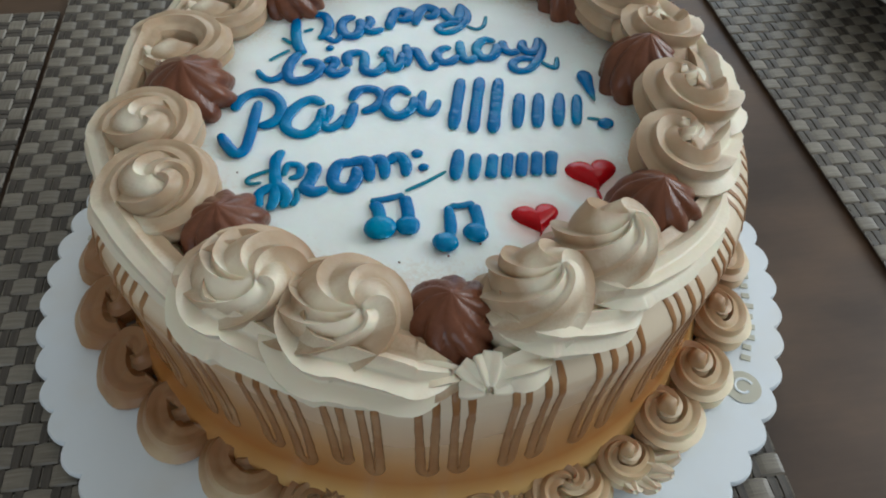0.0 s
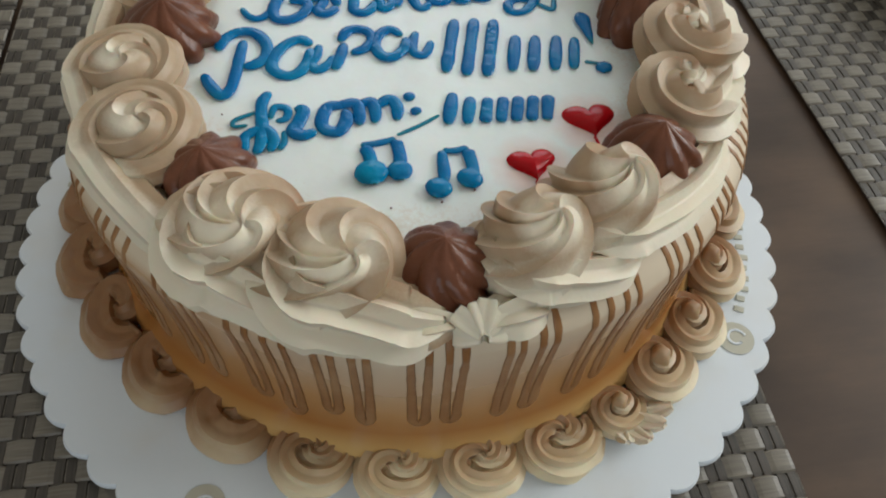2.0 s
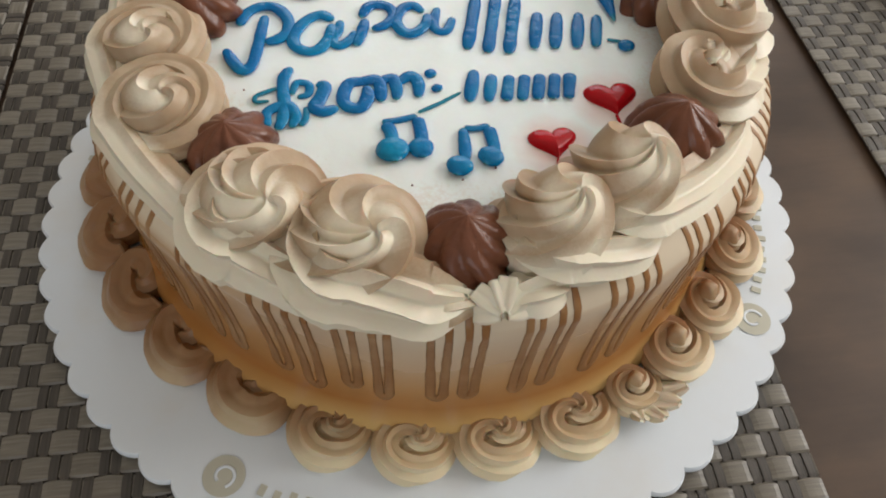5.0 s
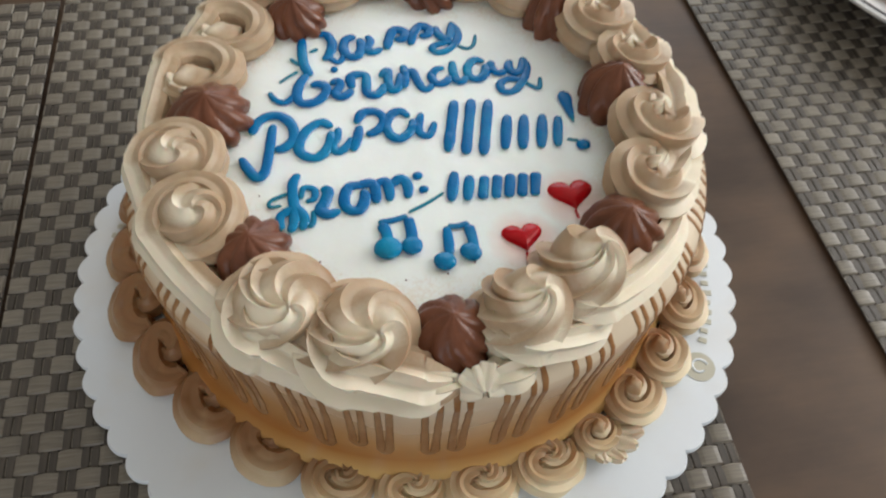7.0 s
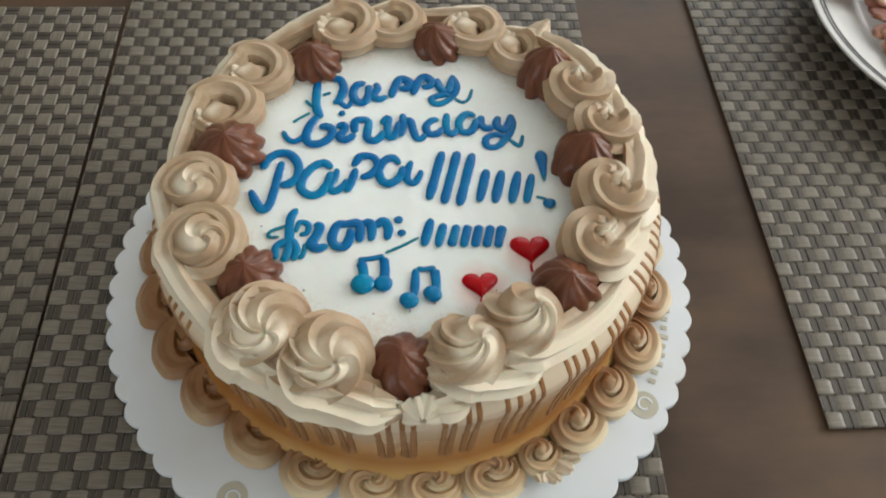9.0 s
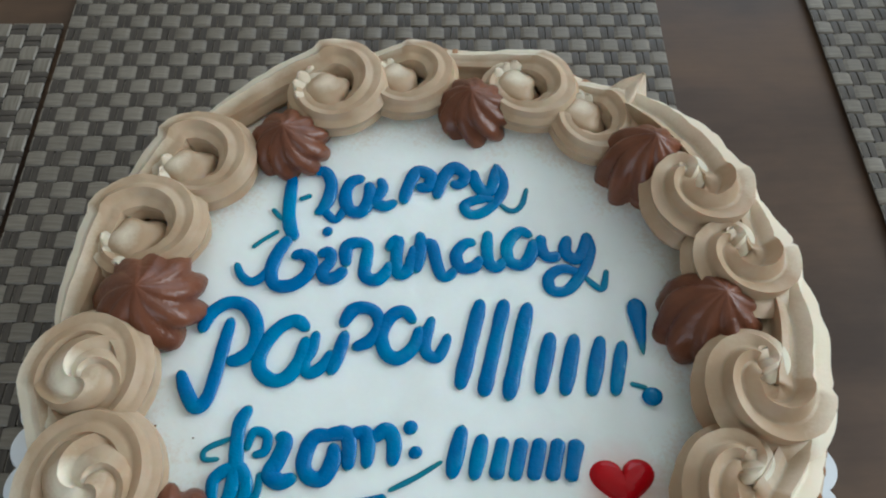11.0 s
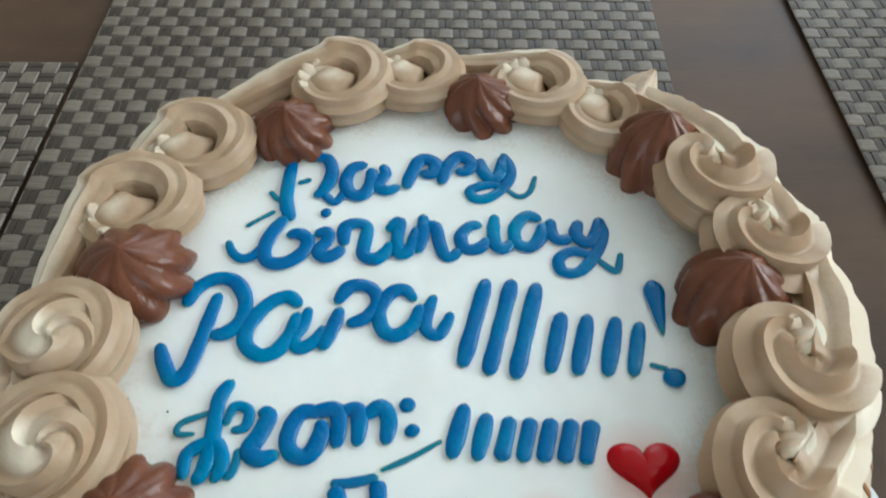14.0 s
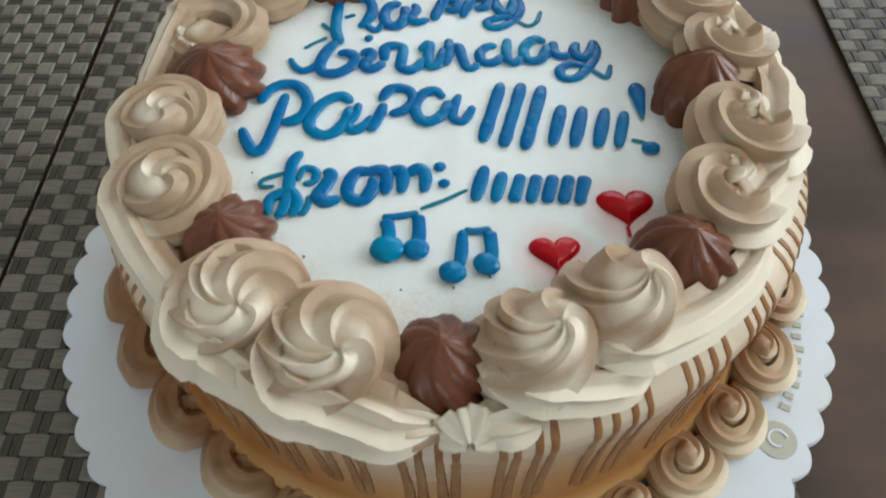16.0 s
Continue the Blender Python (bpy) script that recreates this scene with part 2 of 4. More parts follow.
def meat_material():
    m = material("reddish_cooked_ham", (0.4, 0.15, 0.09), 0.38, coat=0.0, sss=0.1)
    v = coords(m)
    info = node(m, "ShaderNodeObjectInfo")
    f = maths(m, "ADD", maths(m, "MULTIPLY", noise_tex(m, v, 70, 4), 0.7), maths(m, "MULTIPLY", info.outputs["Random"], 0.3))
    base_colour(m, ramp(m, f, (0.3, (0.20, 0.065, 0.04)), (0.5, (0.38, 0.17, 0.11)), (0.72, (0.64, 0.43, 0.31))))
    bump(m, noise_tex(m, v, 220, 3), 0.3, 0.001)
    return m


MEAT = meat_material()
HAM_RED = material("dark_red_ham", (0.30, 0.075, 0.05), 0.35, coat=0.15, sss=0.08)
base_colour(HAM_RED, ramp(HAM_RED, noise_tex(HAM_RED, coords(HAM_RED), 90, 5), (0.35, (0.24, 0.05, 0.035)), (0.7, (0.40, 0.13, 0.09))))

# ---- mesh helpers ----


def mesh_ob(name, verts, faces, mat, parent=None, label="", uvs=None, smooth=True, crest=None):
    me = bpy.data.meshes.new(name)
    me.from_pydata([tuple(map(float, v)) for v in verts], [], faces)
    if uvs is not None:
        layer = me.uv_layers.new(name="UVMap")
        flat = np.array([uvs[i] for loop in me.polygons for i in loop.vertices], dtype=np.float32)
        layer.data.foreach_set("uv", flat.ravel())
    if smooth:
        me.polygons.foreach_set("use_smooth", [True] * len(me.polygons))
    if crest:
        # crisp crests: edges along every such column of the grid
        per, step, at = crest
        for e in me.edges:
            a, b = e.vertices
            if abs(a - b) == per and a % per % step == at:
                e.use_edge_sharp = True
    me.materials.append(mat)
    ob = new(name, me)
    if parent:
        ob.parent = parent
    if label:
        ob["label"] = label
    return ob


def part(name, bm, mat, parent, label=""):
    me = bpy.data.meshes.new(name)
    bm.normal_update()
    bm.to_mesh(me)
    bm.free()
    me.materials.append(mat)
    ob = new(name, me)
    ob.parent = parent
    if label:
        ob["label"] = label
    return ob


def shared(name, me, parent, m=None):
    ob = new(name, me)
    ob.parent = parent
    if m is not None:
        ob.matrix_basis = m
    return ob


def thing(name, x=0, y=0, z=0, turn=0.0):
    ob = new(name)
    ob.matrix_basis = pose(x, y, z, 0, 0, turn)
    return ob


def box(x0, x1, y0, y1, z0, z1, bevel=0.0, bm=None):
    bm = bm or bmesh.new()
    made = bmesh.ops.create_cube(bm, size=1.0)["verts"]
    for v in made:
        v.co = Vector(((x0 + x1) / 2 + v.co.x * (x1 - x0), (y0 + y1) / 2 + v.co.y * (y1 - y0), (z0 + z1) / 2 + v.co.z * (z1 - z0)))
    if bevel:
        bmesh.ops.bevel(bm, geom=list({e for v in made for e in v.link_edges}), offset=bevel, segments=3, affect="EDGES", profile=0.5)
    return bm


def lathe(profile, seg=128, wob=0.0, seed=0.0):
    """Verts and faces of a turned shape; profile: (radius, height) pairs from the centre out."""
    verts, faces = [], []
    for r, z in profile:
        for i in range(seg):
            a = 2 * math.pi * i / seg
            k = 1 + wob * noise.noise(Vector((math.cos(a) * 2 + seed, math.sin(a) * 2, z * 30)))
            verts.append((r * k * math.cos(a), r * k * math.sin(a), z))
    for j in range(len(profile) - 1):
        for i in range(seg):
            n = (i + 1) % seg
            faces.append((j * seg + i, j * seg + n, (j + 1) * seg + n, (j + 1) * seg + i))
    return verts, faces


def smooth_path(points, steps=8):
    """A Catmull-Rom line through the points."""
    p = np.array(points, float)
    if len(p) == 2:
        return np.array([p[0] + (p[1] - p[0]) * t for t in np.linspace(0, 1, steps + 1)])
    p = np.vstack([2 * p[0] - p[1], p, 2 * p[-1] - p[-2]])
    out = []
    for i in range(1, len(p) - 2):
        for t in np.arange(steps) / steps:
            out.append(0.5 * (2 * p[i] + (p[i + 1] - p[i - 1]) * t + (2 * p[i - 1] - 5 * p[i] + 4 * p[i + 1] - p[i + 2]) * t ** 2
                              + (3 * p[i] - p[i - 1] - 3 * p[i + 1] + p[i + 2]) * t ** 3))
    out.append(p[-2])
    return np.array(out)


def sweep(path, radii, lobes=0, depth=0.25, seg=14, twist=0.0, up=(0, 0, 1), squash=1.0, wob=0.0, seed=0.0):
    """A rope along a path: verts, faces and uvs. lobes: ridges of a star nozzle. The first coordinate of the uvs runs
    round the rope, from its left side over its top."""
    path, radii = np.asarray(path, float), np.asarray(radii, float)
    if lobes:
        seg = lobes * 8
    tang = np.gradient(path, axis=0)
    tang /= np.linalg.norm(tang, axis=1)[:, None] + 1e-12
    verts, uvs, faces = [], [], []
    n = len(path)
    for i in range(n):
        side = np.cross(tang[i], up if np.ndim(up) == 1 else up[i])
        side /= np.linalg.norm(side) + 1e-9
        top = np.cross(side, tang[i])
        for k in range(seg):
            a = 2 * math.pi * k / seg
            f = 1.0
            if lobes:
                f = 1 - (depth if np.ndim(depth) == 0 else depth[i]) * (1 - abs((lobes * a / math.pi) % 2 - 1)) ** 0.85
            a -= twist * i / n if np.ndim(twist) == 0 else twist[i]
            r = radii[i] * f
            if lobes and k % 8 == 0:
                r *= 1 + 0.03 * noise.noise(Vector((path[i][0] * 900 + k, path[i][1] * 900 + seed, path[i][2] * 900)))  # torn crests
            if wob:
                r *= 1 + wob * noise.noise(Vector((path[i][0] * 160 + seed, path[i][1] * 160, a * 0.8 + path[i][2] * 90)))
            verts.append(path[i] + r * (-math.cos(a) * side + squash * math.sin(a) * top))
            uvs.append((k / seg, i / n))
    for i in range(n - 1):
        for k in range(seg):
            m = (k + 1) % seg
            faces.append((i * seg + k, i * seg + m, (i + 1) * seg + m, (i + 1) * seg + k))
    faces.append(tuple(range(seg)))
    faces.append(tuple((n - 1) * seg + k for k in reversed(range(seg))))
    return verts, faces, uvs


def merged(*pieces):
    verts, faces, uvs = [], [], []
    for v, f, u in pieces:
        base = len(verts)
        verts += list(v)
        uvs += list(u)
        faces += [tuple(base + i for i in q) for q in f]
    return verts, faces, uvs


def round_ends(n, r, length):
    """Radii of a bead of icing with rounded ends."""
    s = np.linspace(0, length, n)
    e = np.minimum(s, length - s)
    return r * np.sqrt(np.clip(1 - np.clip(1 - e / r, 0, 1) ** 2, 0.02, 1))


# ---- the room ----


def room():
    R, t = ROOM, 0.15
    for name, bm, mat in (("floor", box(R["x0"] - t, R["x1"] + t, R["y0"] - t, R["y1"] + t, R["z0"] - 0.1, R["z0"]), FLOORING),
                          ("ceiling", box(R["x0"] - t, R["x1"] + t, R["y0"] - t, R["y1"] + t, R["z1"], R["z1"] + 0.1), CEILING),
                          ("wall_west", box(R["x0"] - t, R["x0"], R["y0"], R["y1"], R["z0"], R["z1"]), PLASTER)):
        me = bpy.data.meshes.new(name)
        bm.to_mesh(me)
        bm.free()
        me.materials.append(mat)
        tagged(new(name, me), "plain " + {"floor": "beige tiled floor under the table", "ceiling": "white painted ceiling over the room"}.get(name, "cream painted wall of the room"),
               name.split("_")[0], kind="structure")
    for name, (side, a0, a1, b0, b1, _, _) in zip(("wall_east", "wall_south", "wall_north"), WINDOWS):
        bm = bmesh.new()
        lo, hi = (R["y0"], R["y1"]) if side[0] == "x" else (R["x0"] - t, R["x1"] + t)
        d0, d1 = (R[side], R[side] + t) if side[1] == "1" else (R[side] - t, R[side])
        for p0, p1, q0, q1 in ((lo, a0, R["z0"], R["z1"]), (a1, hi, R["z0"], R["z1"]), (a0, a1, R["z0"], b0), (a0, a1, b1, R["z1"])):
            if side[0] == "x":
                box(d0, d1, p0, p1, q0, q1, bm=bm)
            else:
                box(p0, p1, d0, d1, q0, q1, bm=bm)
        me = bpy.data.meshes.new(name)
        bm.to_mesh(me)
        bm.free()
        me.materials.append(PLASTER)
        tagged(new(name, me), "cream painted wall with a window opening", "wall", kind="structure")


room()

# ---- table ----
MAT_TURN = 10.2


def table():
    t = thing("dining_table", 0.15, 0.15, -0.75, MAT_TURN)
    part("tabletop", box(-0.95, 0.95, -0.5, 0.5, 0.715, 0.75, 0.004), WOOD, t)
    part("apron", box(-0.85, 0.85, -0.42, 0.42, 0.635, 0.7145, 0.002), WOOD, t)
    for sx in (-1, 1):
        for sy in (-1, 1):
            part("leg", box(sx * 0.82 - 0.035, sx * 0.82 + 0.035, sy * 0.39 - 0.035, sy * 0.39 + 0.035, 0.0, 0.6345, 0.004), WOOD, t)
    tagged(t, "brown wood-veneer dining table with placemats on it", "table")


table()

# ---- woven placemats ----
CELL, ROW = 0.0077, 0.0083


def strand(name, count, pitch, width, thick, wave, phase, along, mat, bias=0.0):
    """One vinyl strand that goes over and under count crossing strands."""
    verts, faces = [], []
    per = 6
    n = count * per + 1
    for i in range(n):
        s = (i / per - count / 2) * pitch
        c = math.cos(math.pi * (i / per - 0.5 + phase))
        z = wave * math.copysign(abs(c) ** 0.5, c) + bias
        w = width * (1.0 + 0.06 * c)
        for dy, dz in ((-0.5, -0.2), (-0.42, 0.5), (0.42, 0.5), (0.5, -0.2)):
            x, y = s, dy * w
            verts.append((x, y, z + dz * thick) if along == "x" else (y, x, z + dz * thick))
    for i in range(n - 1):
        for k in range(4):
            m = (k + 1) % 4
            q = (i * 4 + k, i * 4 + m, (i + 1) * 4 + m, (i + 1) * 4 + k)
            faces.append(q if along == "y" else q[::-1])
    me = bpy.data.meshes.new(name)
    me.from_pydata(verts, [], faces)
    me.materials.append(mat)
    return me


def placemat(cx, cy, turn, cells, rows, label):
    t = thing("placemat", cx, cy, 0.0, turn)
    wx, wy = cells * CELL, rows * ROW
    part("backing", box(-wx / 2 + 0.002, wx / 2 - 0.002, -wy / 2 + 0.002, wy / 2 - 0.002, 0.0002, 0.0011), BACKING, t)
    weft = [strand("weft_strand", cells, CELL, ROW * 0.95, 0.0010, 0.00045, p, "x", WEFT, 0.00008) for p in (0, 1)]
    warp = [strand("warp_strand", rows, ROW, CELL * 0.42, 0.0010, 0.0004, p, "y", WARP) for p in (1, 0)]
    for j in range(rows):
        shared("weft_strand", weft[j % 2], t, pose(0, (j + 0.5) * ROW - wy / 2, 0.0022))
    for i in range(cells):
        for k in (-1, 1):
            shared("warp_strand", warp[i % 2], t, pose((i + 0.5 + k * 0.235) * CELL - wx / 2, 0, 0.0020))
    tagged(t, label, "placemat", group="placemats on the table")
    return t


def mat_at(n0, t0, turn, cells, rows, label, across=False):
    """A placemat by its near left corner, in the directions of its edges; across: its weave lies a quarter turn round."""
    a = radians(turn)
    wide, deep = (rows * ROW, cells * CELL) if across else (cells * CELL, rows * ROW)
    n, u = n0 + wide / 2, t0 + deep / 2
    return placemat(n * math.cos(a) - u * math.sin(a), n * math.sin(a) + u * math.cos(a), turn + (90 if across else 0), cells, rows, label)


mat_at(-0.1765, -0.165, 9.0, 38, 56, "taupe basket-woven vinyl placemat under the cake board")
mat_at(-0.1785 - 35 * ROW, 0.204 - 60 * CELL, 9.3, 60, 35, "taupe basket-woven vinyl placemat beside the cake", across=True)
mat_at(0.197, -0.0913, 10.2, 38, 56, "taupe basket-woven vinyl placemat under the plate")

# ---- plate with ham ----
PLATE = (0.351, 0.233)


def plate():
    t = thing("dinner_plate", *PLATE, 0.0042)
    prof = [(0.0, 0.003), (0.06, 0.003), (0.078, 0.005), (0.086, 0.011), (0.093, 0.0155), (0.112, 0.0205), (0.1215, 0.0232), (0.1232, 0.0240), (0.1240, 0.0232),
            (0.1225, 0.0212), (0.111, 0.0176), (0.092, 0.0122), (0.082, 0.004), (0.07, 0.0), (0.0, 0.0)]
    v, f = lathe([(r, z * 1.05) for r, z in prof], 128)
    mesh_ob("dish", v, f, CHINA, t)
    for r0, r1 in ((0.1145, 0.1162), (0.1176, 0.1186)):
        z = lambda r: 1.05 * (0.0205 + (r - 0.112) / 0.0095 * 0.0027) + 0.0004
        v, f = lathe([(r0, z(r0) - 0.0003), (r0, z(r0)), (r1, z(r1)), (r1, z(r1) - 0.0003)], 128)
        mesh_ob("rim_band", v, f, SILVER, t, "thin grey band round the rim")
    tagged(t, "white china plate with grey rim bands, holding sliced ham", "plate")


plate()


def ham():
    rng = random.Random(4)
    for k in range(190):
        a, r = rng.uniform(0, 2 * math.pi), 0.100 * math.sqrt(rng.uniform(0.0, 1.0))
        x, y = PLATE[0] + r * math.cos(a), PLATE[1] + r * math.sin(a)
        z = 0.0105 + 0.022 * max(0, 1 - r / 0.1) * rng.uniform(0.4, 1) + 0.012 * (r / 0.086) ** 2 + rng.uniform(0, 0.004)
        turn, L, bend = rng.uniform(0, 6.28), rng.uniform(0.009, 0.020), rng.uniform(-0.9, 0.9)
        pts = [(x + math.cos(turn + bend * s) * L * s, y + math.sin(turn + bend * s) * L * s, z + 0.002 * math.sin(3 * s + k))
               for s in (-1, -0.5, 0.0, 0.5, 1)]
        path = smooth_path(pts, 4)
        w = rng.uniform(0.0028, 0.0062)
        v, f, u = sweep(path, round_ends(len(path), w, 2 * L), seg=10, squash=0.36, wob=1.2, seed=k * 7.3)
        ob = mesh_ob("ham_strip", v, f, MEAT)
        tagged(ob, "shredded reddish strip of cooked ham on the plate", "ham", group="ham strips on the plate")
    # a thick slice that lies over the others at the edge of the heap
    path = smooth_path([(PLATE[0] - 0.052, PLATE[1] - 0.062, 0.0205), (PLATE[0] - 0.028, PLATE[1] - 0.064, 0.024), (PLATE[0] + 0.01, PLATE[1] - 0.062, 0.023)], 8)
    v, f, u = sweep(path, round_ends(len(path), 0.015, 0.064) * 1.0, seg=20, squash=0.42, wob=0.25)
    tagged(mesh_ob("ham_slice", v, f, HAM_RED), "thick dark red slice of ham on the plate", "ham")


ham()

# ---- cake board ----
BOARD_R, BOARD_Z0, BOARD_Z1 = 0.1452, 0.0046, 0.0085
SCALLOPS = 63


def cake_board():
    t = thing("cake_board", 0.0, -0.002, 0.0)
    bm = bmesh.new()
    n = SCALLOPS * 12
    rings = []
    for z, inset in ((BOARD_Z0, 0.0006), (BOARD_Z0 + 0.0012, 0.0), (BOARD_Z1 - 0.001, 0.0), (BOARD_Z1, 0.0007)):
        ring = []
        for i in range(n):
            a = 2 * math.pi * i / n
            ph = abs(math.sin(SCALLOPS * a / 2))
            r = BOARD_R - 0.0022 + 0.0034 * ph ** 0.75 - inset
            ring.append(bm.verts.new((r * math.cos(a), r * math.sin(a), z)))
        rings.append(ring)
    for lo, hi in zip(rings, rings[1:]):
        for i in range(n):
            m = (i + 1) % n
            bm.faces.new((lo[i], lo[m], hi[m], hi[i]))
    bm.faces.new(rings[-1])
    bm.faces.new(rings[0][::-1])
    part("card", bm, BOARD, t)
    # printed marks: a disc with a hook-shaped emblem and a row of bars, four times round the edge
    for q in range(4):
        a0 = radians(-24.5 - 90 * q)
        R = 0.1335
        z = BOARD_Z1 + 0.0003
        bm = bmesh.new()
        c = Vector((R * math.cos(a0), R * math.sin(a0), z))
        bmesh.ops.create_circle(bm, cap_ends=True, radius=0.0066, segments=40, matrix=Matrix.Translation(c))
        part("emblem_disc", bm, PRINT, t, "olive-grey printed disc")
        hook = []
        for s in np.linspace(0, 1, 22):
            b = a0 + radians(40 + 300 * s)
            rr = 0.0036 * (1 - 0.35 * s)
            hook.append((c.x + rr * math.cos(b), c.y + rr * math.sin(b), z + 0.0002))
        v, f, u = sweep(hook, [0.00055] * 22, seg=6, squash=0.3)
        mesh_ob("emblem_hook", v, f, BOARD, t, "pale hook-shaped mark")
        for k in range(9):
            b = a0 + radians(5.6 + 2.15 * k)
            h = (0.0034, 0.0030, 0.0052, 0.0052, 0.0040, 0.0052, 0.0030, 0.0030, 0.0052)[k]
            m = Matrix.Translation((0.1325 * math.cos(b), 0.1325 * math.sin(b), z)) @ Matrix.Rotation(b, 4, "Z")
            bm = box(-h / 2, h / 2, -0.0011, 0.0011, -0.0002, 0.0002)
            bmesh.ops.transform(bm, matrix=m, verts=bm.verts)
            part("print_bar", bm, PRINT, t)
    tagged(t, "white scalloped cardboard cake board on the placemat", "cake board")


cake_board()

# ---- the cake ----
TOP, BASE = TOP_Z, BOARD_Z1
CX, CY = 0.0015, 0.004  # the sponge stands a little off the ring of writing
cake = thing("birthday_cake", 0.0, 0.0, 0.0)
tagged(cake, "round mocha buttercream birthday cake with blue piped greeting", "cake")


SIDE = [(0.1060, BASE), (0.1110, BASE + 0.0008), (0.1128, BASE + 0.0030), (0.1128, BASE + 0.0055), (0.1112, BASE + 0.0090), (0.1095, BASE + 0.0140), (0.1084, BASE + 0.0210),
        (0.1086, BASE + 0.035), (0.1096, BASE + 0.048), (0.1108, TOP - 0.017), (0.1114, TOP - 0.0125), (0.1104, TOP - 0.0085), (0.1074, TOP - 0.0050), (0.1035, TOP - 0.0024), (0.0990, TOP - 0.0008)]


def dent(a, z):
    """How far the side stands in where the cake was pressed, by angle and height."""
    off = (a + math.radians(176) + math.pi) % (2 * math.pi) - math.pi
    return 0.0075 * math.exp(-(off / 0.26) ** 2) * min(1.0, max(0.0, (z - 0.035) / 0.03))


def cake_body():
    v, f = lathe(SIDE, 180, 0.0015)
    v = [(x * (1 - dent(math.atan2(y, x), z) / 0.11) + CX, y * (1 - dent(math.atan2(y, x), z) / 0.11) + CY, z) for x, y, z in v]
    mesh_ob("side_icing", v, f, GLAZE, cake, "caramel-brushed icing round the side, left painted darker for shade")
    verts, faces = lathe([(r, TOP - 0.0014 * (r / 0.1) ** 4) for r in (0.0004, 0.012, 0.024, 0.036, 0.048, 0.058, 0.068, 0.076, 0.084, 0.092, 0.1)], 120)
    verts = [(x + CX, y + CY, z + 0.0006 * noise.noise(Vector((x * 55, y * 55, 3))) + 0.00025 * noise.noise(Vector((x * 190, y * 190, 7)))) for x, y, z in verts]
    faces = [q[::-1] for q in faces] + [tuple(range(120))]
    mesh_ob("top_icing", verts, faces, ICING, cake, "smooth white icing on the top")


cake_body()


RUN = np.array([(0.1015, TOP - 0.0017)] + SIDE[::-1][1:-3])  # down the side from the top edge
RUN_AT = np.r_[0, np.cumsum(np.linalg.norm(np.diff(RUN, axis=0), axis=1))]


def on_side(a, s, up=0.0):
    """A point s metres down the side at angle a, and the way out of the icing there."""
    r, z = np.interp(s, RUN_AT, RUN[:, 0]), np.interp(s, RUN_AT, RUN[:, 1])
    r1, z1 = (np.interp(s + 0.0015, RUN_AT, c) for c in RUN.T)
    r0, z0 = (np.interp(max(0, s - 0.0015), RUN_AT, c) for c in RUN.T)
    n = np.array((z0 - z1, r1 - r0))
    n /= np.linalg.norm(n)
    a = radians(a)
    r, z = r + up * n[0] - dent(a, z), z + up * n[1]
    return (CX + r * math.cos(a), CY + r * math.sin(a), z), (n[0] * math.cos(a), n[0] * math.sin(a), n[1])


def drizzle(th, width, depth, seed):
    """A meander of caramel: two loops that hang from the top edge over the shoulder and down the side."""
    rng = random.Random(seed)
    line = []
    offs = [o * width * (1 + rng.uniform(-0.12, 0.12)) for o in (-0.5, -0.19, 0.17, 0.5)]
    lows = [depth * rng.uniform(0.90, 1.0), depth * rng.uniform(0.90, 1.0)]
    lean = rng.uniform(-0.5, 0.5)
    for i, o in enumerate(offs):
        low = lows[i // 2]
        run = [0.0, 0.004, 0.008, 0.012, 0.018, 0.026, 0.036, low - 0.007, low - 0.003]
        mid = (offs[0] + offs[1]) / 2 if i < 2 else (offs[2] + offs[3]) / 2
        for s in (run if i % 2 == 0 else run[::-1]):
            line.append((th + o + (mid - o) * 0.22 * (s / low) ** 2 + lean * s / low, s))
        if i % 2 == 0:
            line.append((th + mid + lean, low))
    wide = smooth_path(line, 5)
    places = [on_side(a, s, 0.0001) for a, s in wide]
    path, ups = np.array([p for p, _ in places]), np.array([n for _, n in places])
    rad = 0.00100 * (1 + 0.7 * (wide[:, 1] / depth) ** 1.5) * (1 + 0.22 * np.array([noise.noise(Vector((p[0] * 200, p[1] * 200, p[2] * 200 + seed))) for p in path]))
    v, f, u = sweep(path, rad, seg=8, up=ups, squash=0.20)
    mesh_ob("drizzle", v, f, DRIZZLE, cake, "brown caramel drizzle")


for k in range(28):
    rng = random.Random(90 + k)
    drizzle(-83.3 + 360 / 28 * k + rng.uniform(-0.8, 0.8), rng.uniform(7.0, 8.2), rng.uniform(0.058, 0.063), k)


